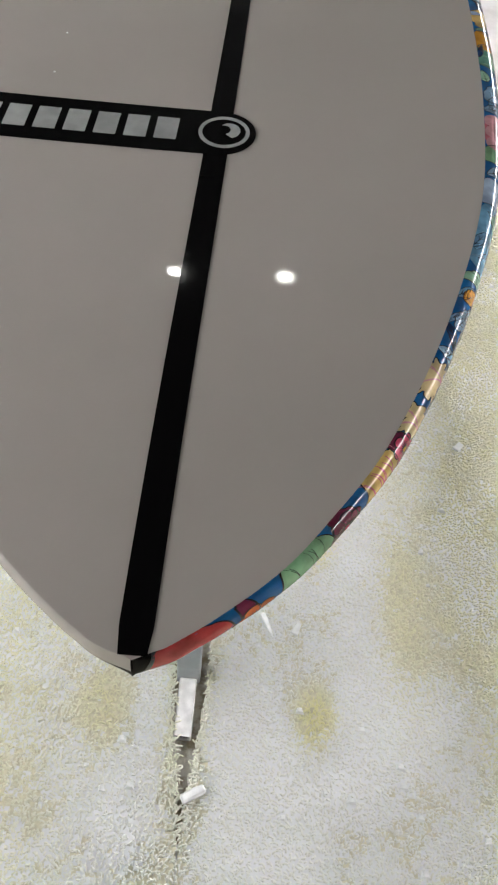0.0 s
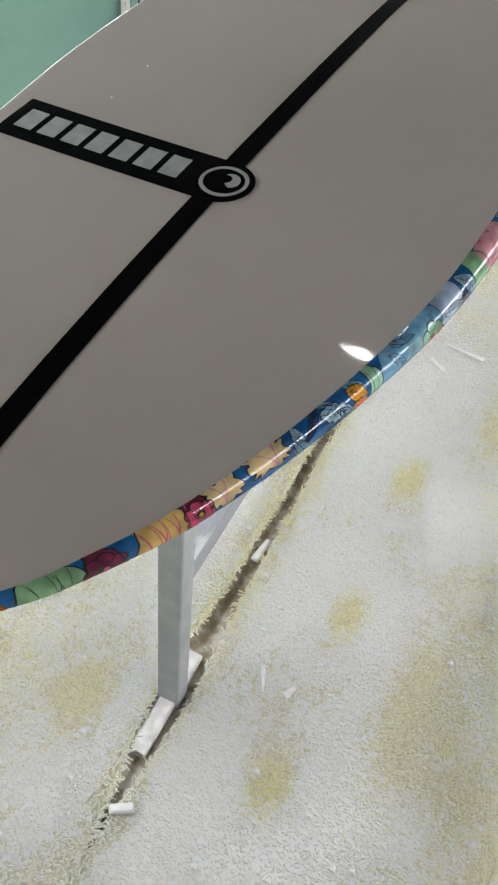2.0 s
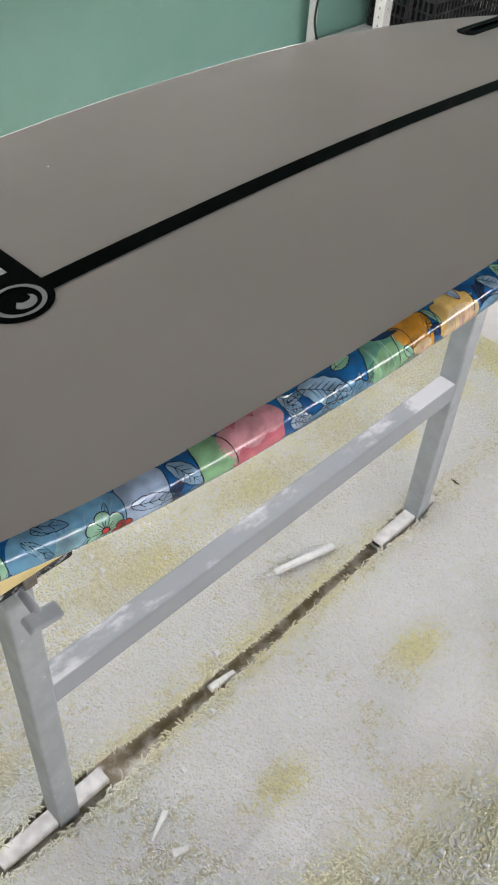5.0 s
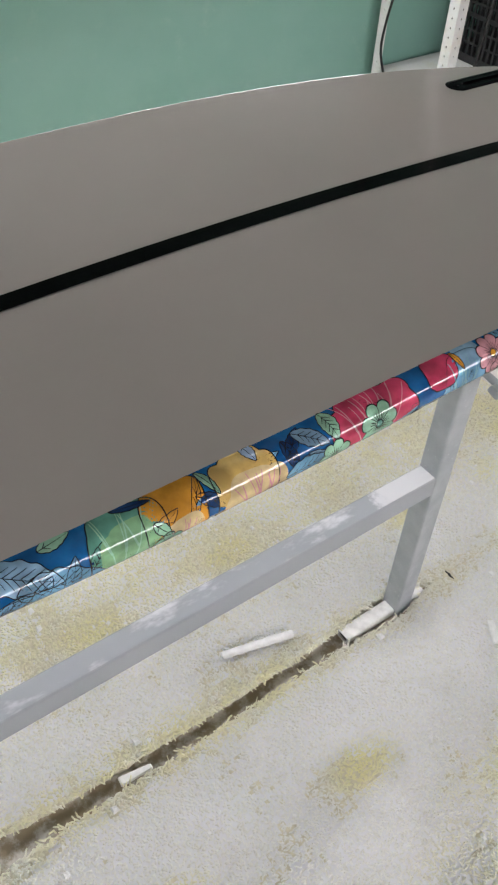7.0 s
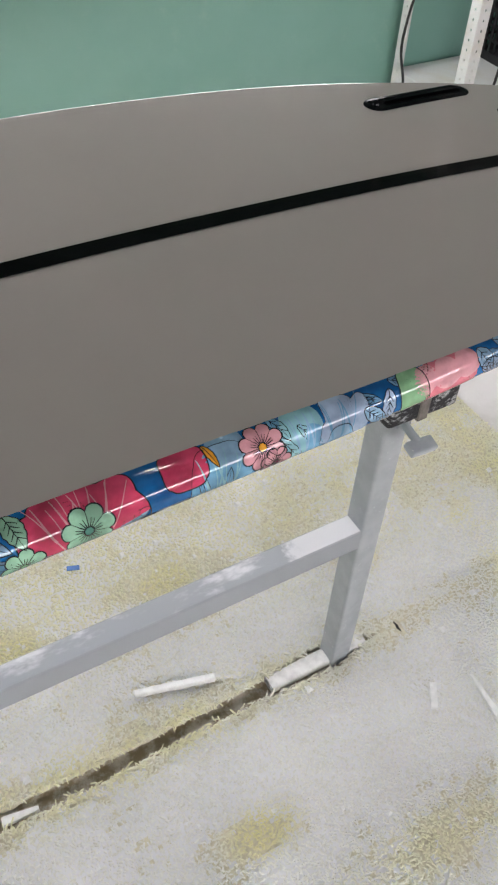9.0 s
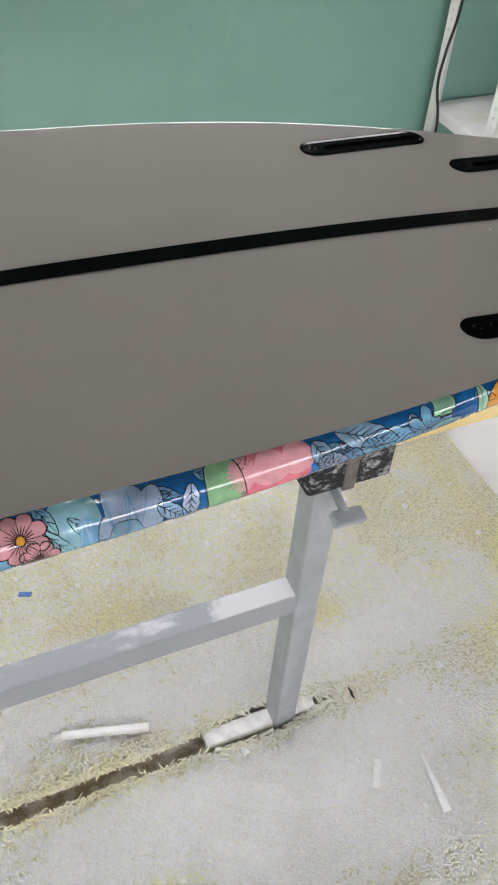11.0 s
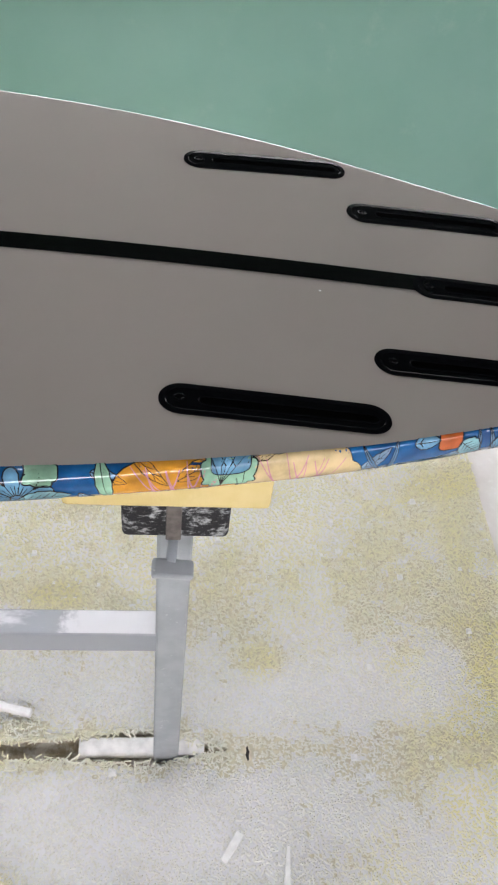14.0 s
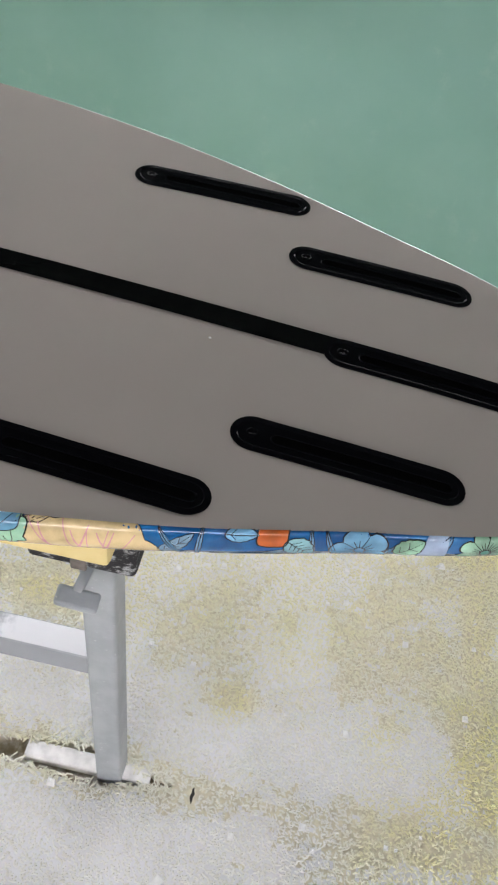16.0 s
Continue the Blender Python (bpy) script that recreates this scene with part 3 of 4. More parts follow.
def motif(name, fill, shape, y, s, layer=1, ink=0.0009, veins=(), vein_mat=None):
    """A printed motif: a closed outline (dy, ds) filled with one colour, an inked edge and veins given as polylines."""
    lift = 0.00012 + 0.00008 * layer
    rings = max(4, int(max(abs(ds) for _, ds in shape) / 0.0025))
    y -= DRIFT(y)
    n = len(shape)
    vs, fs, ix, ns = [], [], [], []

    def put(dy, ds, extra=0.0):
        vs.append(rail(y + dy, min(max(s + ds, 0.0), 0.085), lift + extra))
        ns.append(rail_normal(y + dy, min(max(s + ds, 0.0), 0.085)))

    put(0, 0)
    for f in [(k + 1) / rings for k in range(rings)]:
        for dy, ds in shape:
            put(dy * f, ds * f)
    for i in range(n):
        j = (i + 1) % n
        fs.append((0, 1 + i, 1 + j))
        for k in range(rings - 1):
            fs.append((1 + k * n + i, 1 + (k + 1) * n + i, 1 + (k + 1) * n + j, 1 + k * n + j))
    ix += [0] * len(fs)
    mats_ = [PRINT[fill], INK, PRINT[vein_mat] if vein_mat else INK]

    def ribbon(pts, wd, slot_ix):
        fine_ = [pts[0]]
        for a, b in zip(pts, pts[1:]):
            k = max(1, int(math.dist(a, b) / 0.0016))
            fine_ += [(a[0] + (b[0] - a[0]) * i / k, a[1] + (b[1] - a[1]) * i / k) for i in range(1, k + 1)]
        pts = fine_
        base = len(vs)
        m = len(pts)
        for i, (dy, ds) in enumerate(pts):
            a, b = pts[max(i - 1, 0)], pts[min(i + 1, m - 1)]
            t = Vector((b[0] - a[0], b[1] - a[1]))
            t = t.normalized() if t.length > 1e-9 else Vector((1, 0))
            hw = wd / 2 * (1.0 if slot_ix == 1 else 1.0 - 0.7 * i / m)
            put(dy - t.y * hw, ds + t.x * hw, 0.00014)
            put(dy + t.y * hw, ds - t.x * hw, 0.00014)
        for i in range(m - 1):
            fs.append((base + 2 * i, base + 2 * i + 1, base + 2 * i + 3, base + 2 * i + 2))
            ix.append(slot_ix)

    if ink:
        ribbon(list(shape) + [shape[0]], ink, 1)
    for v in veins:
        ribbon(v, 0.0016 if vein_mat else 0.0006, 2)
    for q, f in enumerate(fs):
        a, b, c_ = (Vector(vs[f[0]]), Vector(vs[f[1]]), Vector(vs[f[-1]]))
        if (b - a).cross(c_ - a).dot(Vector(ns[f[0]])) < 0:
            fs[q] = f[::-1]
    ob = mesh_ob(name, vs, fs, mats_, board, ix, True)
    ob.data.normals_split_custom_set_from_vertices(ns)
    return ob


def turned(pts, deg):
    c_, s_ = math.cos(radians(deg)), math.sin(radians(deg))
    return [(x * c_ - y * s_, x * s_ + y * c_) for x, y in pts]


def leaf(fill, y, s, length, width, deg, layer=2, ink=0.0006, ribs=4, wavy=0.05):
    n = 28
    up_, dn_ = [], []
    for i in range(n + 1):
        t = i / n
        wd = width / 2 * math.sin(math.pi * t**0.8) ** 0.8 * (1 + wavy * math.sin(t * 31))
        up_.append(((t - 0.5) * length, wd))
        dn_.append(((t - 0.5) * length, -wd))
    veins = [turned([(-length / 2, 0), (0, width * 0.03), (length * 0.42, 0)], deg)]
    for k in range(ribs):
        x0 = (-0.32 + 0.6 * k / max(ribs, 1)) * length
        for sg in (-1, 1):
            veins.append(turned([(x0, 0), (x0 + length * 0.09, sg * width * 0.17), (x0 + length * 0.15, sg * width * 0.30)], deg))
    return motif("printed_leaf", fill, turned(up_ + dn_[-2:0:-1], deg), y, s, layer, ink, veins)


def flower(fill, y, s, r, petals=6, deg=0, layer=3, heart="amber", ink=0.0008, dent=0.20):
    n = petals * 8
    shape = []
    for i in range(n):
        a = 2 * math.pi * i / n
        shape.append((r * (1 - dent + dent * abs(math.sin(a * petals / 2)) ** 0.6 * 1.3) * math.cos(a + radians(deg)), r * (1 - dent + dent * abs(math.sin(a * petals / 2)) ** 0.6 * 1.3) * math.sin(a + radians(deg))))
    veins = [[(r * f * math.cos(radians(deg) + 2 * math.pi * (k + o) / petals), r * f * math.sin(radians(deg) + 2 * math.pi * (k + o) / petals)) for f in ((0.15, 0.5, 0.8) if o == 0 else (0.2, 0.4, 0.55))]
             for k in range(petals) for o in (0, 0.35, 0.65)]
    motif("printed_flower", fill, shape, y, s, layer, ink, veins)
    return motif("printed_flower_heart", heart, [(r * 0.2 * math.cos(a), r * 0.2 * math.sin(a)) for a in np.linspace(0, 2 * math.pi, 11)[:-1]], y, s, layer + 1, 0.0006)


def patch(fill, y0, y1, s0=-0.004, s1=0.085, layer=1, ink=0.0008, lobes=5, depth=0.10, veins=0, vein_mat=None, seed=0, slant=0.0):
    """A large petal-edged field of colour between y0 and y1."""
    rng = random.Random(seed * 31 + int(y0 * 1000))
    cy, cs, ry, rs = (y0 + y1) / 2, (s0 + s1) / 2, (y1 - y0) / 2, (s1 - s0) / 2
    shape = []
    ph = rng.uniform(0, 6)
    for i in range(64):
        a = 2 * math.pi * i / 64
        k = 1 - depth + depth * abs(math.sin(a * lobes / 2 + ph))
        x_ = math.copysign(abs(math.cos(a)) ** 0.55, math.cos(a)) * ry * k
        s_ = math.copysign(abs(math.sin(a)) ** 0.55, math.sin(a)) * rs * k
        shape.append((x_ + slant * s_, s_))
    lines = []
    root = rng.uniform(-0.35, 0.35) * ry
    for v in range(veins):
        end = (-0.85 + 1.7 * (v + 0.5) / veins) * ry + rng.uniform(-0.08, 0.08) * ry
        far_ = rng.uniform(0.75, 0.95)
        stem = [(root + (end - root) * t**1.5, rs * (0.9 - (0.9 + far_) * t)) for t in np.linspace(0.0, 1.0, 10)]
        lines.append(stem)
        x1, s1_ = stem[6]
        lines.append([(x1 + 0.20 * ry * t * (1 if v % 2 else -1), s1_ - rs * 0.55 * t**1.3) for t in np.linspace(0, 1, 6)])
    return motif("printed_petal", fill, shape, cy, cs, layer, ink, lines, vein_mat)


# nose to the first leg
patch("red", 0.2185, 0.247, layer=1, lobes=3)
patch("maroon", 0.249, 0.258); flower("orange", 0.256, 0.018, 0.009, 5)
patch("green", 0.268, 0.305, lobes=2, depth=0.05, veins=3)
patch("maroon", 0.303, 0.324, lobes=6, layer=2); flower("maroon", 0.314, 0.016, 0.012, 7, heart="rose", layer=3)
patch("yellow", 0.331, 0.375, lobes=4, veins=5, vein_mat="pink")
patch("maroon", 0.367, 0.383, s1=0.030, layer=3); flower("rose", 0.375, 0.013, 0.010, 6, layer=4)
patch("cream", 0.384, 0.412, s1=0.019, lobes=9, depth=0.30, veins=2, vein_mat="blush")
patch("cream", 0.424, 0.459, s1=0.018, lobes=11, depth=0.32, veins=2, vein_mat="blush")
leaf("steel", 0.470, 0.022, 0.030, 0.010, 60, ribs=0)
leaf("pale", 0.503, 0.013, 0.030, 0.014, 25, wavy=0.14); leaf("steel", 0.496, 0.028, 0.030, 0.010, -20, ribs=2); leaf("sky", 0.512, 0.022, 0.022, 0.009, 55, ribs=2)
leaf("amber", 0.527, 0.012, 0.020, 0.013, 40, ribs=1); leaf("orange", 0.530, 0.024, 0.022, 0.011, 25, ribs=1); leaf("amber", 0.517, 0.032, 0.014, 0.012, 60, ribs=1)
patch("mint", 0.541, 0.556, lobes=4, depth=0.15, veins=2)
patch("sky", 0.556, 0.648, lobes=3, depth=0.04, ink=0, layer=1, veins=4, vein_mat="pale")
patch("aqua", 0.585, 0.612, s0=0.012, lobes=3, ink=0, layer=2, veins=2, vein_mat="pale")
leaf("steel", 0.592, 0.004, 0.022, 0.010, 25, ribs=2, layer=3)
flower("mint", 0.622, 0.024, 0.013, 6, layer=3, heart="red"); flower("red", 0.634, 0.029, 0.007, 5, layer=4)
patch("lilac", 0.637, 0.674, s1=0.034, lobes=4, ink=0.0006, layer=2, depth=0.15)
leaf("pale", 0.690, 0.016, 0.034, 0.013, 55); leaf("sky", 0.684, 0.036, 0.032, 0.014, -20)
patch("green", 0.702, 0.732, lobes=3, depth=0.05, layer=3, slant=0.1)


def peony(y0, scale=1.0):
    """Pink overlapping petals."""
    motif_rows = ((0.006, 0.012, 0.014), (0.018, 0.030, 0.016), (0.024, 0.012, 0.015), (0.037, 0.026, 0.016), (0.042, 0.010, 0.014), (0.010, 0.044, 0.016), (0.030, 0.046, 0.017))
    patch("pink", y0, y0 + 0.052, lobes=6, depth=0.10, layer=2, ink=0)
    for k, (dy, s, r) in enumerate(motif_rows):
        motif("printed_petal", ("blush", "pink")[k % 2], [(r * 0.8 * math.cos(a) * (1 + 0.1 * math.sin(3 * a)), r * 0.8 * math.sin(a)) for a in np.linspace(0, 2 * math.pi, 21)[:-1]], y0 + dy, s, 3 + k % 3, 0.0)


peony(0.725)
leaf("pale", 0.789, 0.012, 0.026, 0.013, 70); leaf("lilac", 0.792, 0.026, 0.022, 0.013, 15)
leaf("orange", 0.812, 0.041, 0.030, 0.012, 20, ribs=1)
leaf("pale", 0.822, 0.016, 0.050, 0.022, 30, wavy=0.07, ribs=6); leaf("sky", 0.842, 0.030, 0.055, 0.022, 12, wavy=0.07, ribs=6); leaf("steel", 0.805, 0.034, 0.040, 0.014, -15)
leaf("mint", 0.846, 0.003, 0.022, 0.010, -10, ribs=1)
patch("teal", 0.858, 0.912, lobes=5, depth=0.06, layer=2, veins=3, vein_mat="mint"); patch("green", 0.864, 0.906, s0=0.010, lobes=5, ink=0, depth=0.08, layer=3)
flower("mint", 0.908, 0.040, 0.010, 6, heart="green", layer=5); leaf("mint", 0.905, 0.026, 0.016, 0.008, 50, layer=5, ribs=1)
patch("amber", 0.893, 0.938, s1=0.05, lobes=5, depth=0.10, layer=2); patch("cream", 0.902, 0.934, s0=0.022, lobes=3, ink=0, layer=3, veins=3, vein_mat="blush")
leaf("navy", 0.893, 0.003, 0.026, 0.006, 10, layer=4, ribs=0)
leaf("mint", 0.940, 0.011, 0.022, 0.006, 65, layer=4, ribs=0)
patch("yellow", 0.938, 0.988, lobes=6, depth=0.12, layer=3); patch("cream", 0.944, 0.995, s0=0.014, lobes=5, layer=4, ink=0, veins=5, vein_mat="blush")
leaf("lilac", 0.972, 0.004, 0.016, 0.009, 80, layer=5, ribs=1)
leaf("pale", 1.014, 0.014, 0.030, 0.012, 35, layer=4); leaf("sky", 1.008, 0.032, 0.036, 0.016, -5, layer=4); leaf("steel", 1.001, 0.044, 0.030, 0.014, 10, layer=4)
leaf("mint", 1.030, 0.012, 0.024, 0.013, 75, layer=5)
patch("rose", 1.024, 1.106, lobes=7, depth=0.10, layer=3, veins=7, vein_mat="blush")
flower("mint", 1.030, 0.036, 0.013, 7, layer=6, heart="green"); flower("mint", 1.067, 0.027, 0.0155, 7, 15, layer=6, heart="teal")
patch("amber", 1.098, 1.108, s0=0.035, s1=0.06, lobes=2, layer=4)
patch("rose", 1.112, 1.142, s1=0.026, lobes=4, depth=0.08, layer=3)
leaf("amber", 1.144, 0.010, 0.018, 0.005, 70, layer=4, ribs=0)
patch("sky", 1.126, 1.172, s0=0.004, lobes=4, depth=0.05, layer=2, ink=0.0004, veins=4, vein_mat="aqua"); patch("pale", 1.142, 1.168, s1=0.02, lobes=3, ink=0, layer=3)
flower("blush", 1.176, 0.016, 0.015, 8, layer=6, heart="amber"); flower("blush", 1.184, 0.030, 0.011, 7, 20, layer=5, heart="maroon")
patch("aqua", 1.188, 1.222, lobes=3, depth=0.05, layer=2, ink=0, veins=3, vein_mat="pale"); patch("sky", 1.206, 1.220, s0=0.01, lobes=3, ink=0, layer=3)
patch("lilac", 1.216, 1.258, lobes=5, depth=0.20, layer=4, ink=0.0004, veins=3, vein_mat="sky"); patch("pale", 1.220, 1.246, s0=0.02, lobes=4, layer=5, ink=0.0004)
leaf("pale", 1.262, 0.024, 0.026, 0.011, 40, layer=4); leaf("lilac", 1.272, 0.022, 0.028, 0.011, 100, layer=4)
patch("green", 1.284, 1.310, lobes=3, depth=0.05, layer=3, slant=0.1)
peony(1.300)
leaf("pale", 1.359, 0.014, 0.024, 0.013, 60, layer=4); leaf("lilac", 1.366, 0.020, 0.024, 0.013, 10, layer=4)
leaf("orange", 1.385, 0.036, 0.034, 0.012, 15, layer=4, ribs=1)
leaf("pale", 1.392, 0.010, 0.050, 0.018, 20, layer=3, wavy=0.07, ribs=6); leaf("sky", 1.412, 0.020, 0.056, 0.022, 8, layer=4, wavy=0.07, ribs=6); leaf("pale", 1.408, 0.034, 0.044, 0.014, 25, layer=5)
flower("sky", 1.438, 0.022, 0.019, 9, layer=3, heart="steel", dent=0.4); leaf("aqua", 1.452, 0.022, 0.030, 0.013, -10, layer=5)
patch("mint", 1.440, 1.460, s1=0.013, lobes=5, layer=5, depth=0.2)
leaf("pale", 1.474, 0.028, 0.020, 0.006, 70, layer=3, ribs=0)
leaf("mint", 1.484, 0.014, 0.034, 0.009, 80, layer=4, ribs=0)
patch("amber", 1.485, 1.560, lobes=5, depth=0.05, layer=2, veins=6, vein_mat="blush")
patch("mint", 1.536, 1.570, s1=0.022, lobes=9, depth=0.14, layer=4, veins=5); patch("sky", 1.542, 1.566, s0=-0.006, s1=0.011, lobes=2, ink=0.0006, layer=5)
patch("cream", 1.556, 1.637, lobes=6, depth=0.10, layer=3, veins=5, vein_mat="blush", ink=0.0004)
for y_, deg in ((1.642, 60), (1.655, 95), (1.716, 80), (1.727, 70)):
    leaf("steel", y_, 0.015, 0.034, 0.003, deg, layer=3, ribs=0, ink=0.0004)
leaf("sky", 1.677, 0.003, 0.018, 0.010, 0, layer=4, ribs=1); patch("orange", 1.685, 1.702, s1=0.012, lobes=3, layer=4, depth=0.05)
leaf("pale", 1.690, 0.028, 0.040, 0.012, 5, layer=4); leaf("aqua", 1.709, 0.013, 0.020, 0.016, 40, layer=5)
flower("sky", 1.742, 0.014, 0.016, 5, layer=4, heart="steel"); leaf("cream", 1.737, 0.028, 0.02, 0.006, 0, layer=5, ribs=0)
leaf("mint", 1.770, 0.010, 0.020, 0.016, -40, layer=5, ribs=2); patch("lilac", 1.776, 1.793, lobes=3, layer=4, ink=0, depth=0.05)
flower("mint", 1.815, 0.012, 0.016, 8, layer=5, heart="teal"); leaf("sky", 1.85, 0.012, 0.03, 0.014, 0, layer=4)

# small leaves that fill the blue ground between the large motifs
rng = random.Random(21)
for k in range(95):
    y_ = 0.44 + (1.84 - 0.44) * (k + rng.uniform(0, 1)) / 95
    leaf(rng.choice(("steel", "sky", "steel", "navy", "pale")), y_, rng.uniform(0.004, 0.045), rng.uniform(0.018, 0.034), rng.uniform(0.006, 0.011), rng.uniform(-80, 80), layer=0.2 + 0.005 * k, ink=0.0005, ribs=3)

# dust specks on the bottom
rng = random.Random(4)
for k, (sx, sy) in enumerate(((-0.197, 0.762), (-0.200, 0.838), (0.118, 1.36), (0.006, 1.625))):
    part("dust_speck", box((sx - 0.0009, sy - 0.0009, BOTTOM(sy)), (sx + 0.0009, sy + 0.0009, BOTTOM(sy) + 0.0008), 0.0003, 1), SHARD, board)

# ---- stand ----
LEG = 0.038


def tube(lo, hi, axis, mat, parent, name, wall_t=0.003):
    """A square steel tube, hollow, with softened corners, along one axis."""
    others = [i for i in range(3) if i != axis]
    prof, inn = [], []
    for r, out, sh in ((0.004, prof, 0.0), (0.0025, inn, wall_t)):
        a0, a1 = lo[others[0]] + sh, hi[others[0]] - sh
        b0, b1 = lo[others[1]] + sh, hi[others[1]] - sh
        for ca, cb, st in ((a1 - r, b1 - r, 0), (a0 + r, b1 - r, 90), (a0 + r, b0 + r, 180), (a1 - r, b0 + r, 270)):
            for k in range(4):
                t = radians(st + 30 * k)
                out.append((ca + r * math.cos(t), cb + r * math.sin(t)))
    vs, n = [], len(prof)
    for p_, e_ in ((prof, lo[axis]), (prof, hi[axis]), (inn, lo[axis]), (inn, hi[axis])):
        for a, b in p_:
            v = [0, 0, 0]
            v[others[0]], v[others[1]], v[axis] = a, b, e_
            vs.append(v)
    fs = []
    for i in range(n):
        j = (i + 1) % n
        fs += [(i, j, n + j, n + i), (2 * n + j, 2 * n + i, 3 * n + i, 3 * n + j), (j, i, 2 * n + i, 2 * n + j), (n + i, n + j, 3 * n + j, 3 * n + i)]
    ob = mesh_ob(name, vs, fs, mat, parent)
    bm = bmesh.new()
    bm.from_mesh(ob.data)
    bmesh.ops.recalc_face_normals(bm, faces=bm.faces)
    bm.to_mesh(ob.data)
    bm.free()
    return ob


stand = empty("board_stand", "grey painted square-tube steel stand, two padded posts, feet in carpet", "stand")
LEGS = ((0.608, 0.645, 0.655, 0.632), (1.507, 1.545, 0.640, 0.616))
LX0, LX1 = -0.0585, -0.0205
BAR_LO, BAR_HI = 0.324, 0.366
for k, (y0, y1, top, pad_z) in enumerate(LEGS):
    ym = (y0 + y1) / 2
    leg = tube((LX0, y0, SLAB + 0.001), (LX1, y1, top), 2, STEEL_PAINT, stand, "post")
    inner_tube = tube((LX0 + 0.005, y0 + 0.005, top - 0.05), (LX1 - 0.005, y1 - 0.005, pad_z + 0.05), 2, BARE_STEEL, leg, "inner_tube")
    # T-handled clamp screw
    kz = 0.578 if k else 0.588
    screw = part("clamp_screw", rod((LX1 - 0.004, ym, kz + 0.006), (LX1 + 0.044, ym - 0.004, kz + 0.004), 0.0055, 14), STEEL_PAINT, leg, "", True)
    part("nut", rod((LX1, ym, kz + 0.006), (LX1 + 0.012, ym, kz + 0.006), 0.011, 6), STEEL_PAINT, leg)
    tilt = pose(LX1 + 0.048, ym - 0.002, kz, -10 if k else -14, 16, 0)
    part("clamp_handle", box((-0.010, -0.021, -0.0055), (0.010, 0.021, 0.0055), 0.003, 2, tilt), STEEL_PAINT, leg, "grey flat steel clamp handle")
    # padded head
    py0, py1 = ym - 0.0525, ym + 0.0515
    head = part("rubber_pad", box((-0.093, py0, pad_z), (0.017, py1, 0.804), 0.006, 3), PAD, stand, "black rubber pad speckled with white dust")
    bm = head.data
    part("strap", box((-0.0945, ym - 0.010, pad_z - 0.0015), (0.0188, ym + 0.005, 0.8038), 0.001, 1), STRAP, stand, "brown-grey strap round the pad")
    foam = part("foam_block", box((-0.20, ym - 0.085, 0.804), (0.130, ym + 0.066, 0.8645 if k else 0.8535), 0.004, 2), FOAM, stand, "soft yellow foam block")
    part("stain", box((0.1285, ym + 0.03, 0.835), (0.1306, ym + 0.055, 0.845), 0.0008, 1), FOAM_STAIN, foam, "brown resin stain")
tube((LX0 + 0.001, LEGS[0][1] - 0.001, BAR_LO), (LX1 - 0.001, LEGS[1][0] + 0.001, BAR_HI), 1, STEEL_DUSTY, stand, "cross_bar")
for y0, y1 in ((0.512, 0.608), (0.645, 0.705), (1.393, 1.507), (1.545, 1.585)):
    ft = tube((LX0 + 0.005, y0, SLAB + 0.001), (LX1 - 0.005, y1, 0.004), 1, FOOT_PAINT, stand, "foot_tube")
    # added solid block, near-black in place of the shade inside the tube
    part("tube_shade_core", box((LX0 + 0.009, y0 + 0.004, SLAB + 0.004), (LX1 - 0.009, y1 - 0.004, 0.001)), RECESS_SHADE, ft)

# ---- shelf with crate and cables ----
shelf = empty("metal_shelf", "white slotted-angle steel shelf standing against the green wall", "shelf")
SH_X0, SH_X1, SH_Y0, SH_Y1 = -1.25, -0.98, 2.46, 3.36


def angle_post(x, y, dx, dy):
    """A slotted-angle upright: two perforated flanges that meet at (x, y)."""
    vs, fs = [], []
    wd, pitch, hgt = 0.032, 0.0228, 1.95
    for ax, sg in ((0, dx), (1, dy)):
        for c_ in range(int(hgt / pitch)):
            z0 = SLAB + c_ * pitch
            base = len(vs)
            for u_, w_ in ((0, 0), (0.5, 0), (1, 0), (1, 0.5), (1, 1), (0.5, 1), (0, 1), (0, 0.5)):
                vs.append((x + (sg * wd * u_ if ax == 0 else 0), y + (sg * wd * u_ if ax == 1 else 0), z0 + pitch * w_))
            for a in (225, 270, 315, 0, 45, 90, 135, 180):
                hu, hw_ = 0.5 + 0.085 * math.cos(radians(a)), 0.5 + 0.15 * math.sin(radians(a))
                vs.append((x + (sg * wd * hu if ax == 0 else 0), y + (sg * wd * hu if ax == 1 else 0), z0 + pitch * hw_))
            for i in range(8):
                j = (i + 1) % 8
                fs.append((base + i, base + j, base + 8 + j, base + 8 + i))
    post = mesh_ob("upright", vs, fs, WHITE_STEEL, shelf)
    md = post.modifiers.new("thickness", "SOLIDIFY")
    md.thickness = 0.002
    md.offset = 0
    return post


angle_post(SH_X0, SH_Y0, 1, 1)
angle_post(SH_X1, SH_Y0, -1, 1)
angle_post(SH_X0, SH_Y1, 1, -1)
angle_post(SH_X1, SH_Y1, -1, -1)
# boards at 0.95 and 1.5 are unseen, added to shade the wall behind
for z in (0.407, 0.95, 1.5):
    bm = box((SH_X0 + 0.002, SH_Y0 + 0.002, z - 0.03), (SH_X1 - 0.002, SH_Y1 - 0.002, z), 0.002, 1)
    plank = part("shelf_board", bm, WHITE_STEEL, shelf, "white steel shelf board, dusty")
    for y_ in (SH_Y0 + 0.02, SH_Y1 - 0.02):
        for dz in (-0.009, -0.021):
            part("bolt", rod((SH_X1 - 0.003, y_, z + dz), (SH_X1 + 0.003, y_, z + dz), 0.004, 8), BARE_STEEL, plank)

crate = empty("plastic_crate", "black vented plastic crate on the white shelf", "crate")
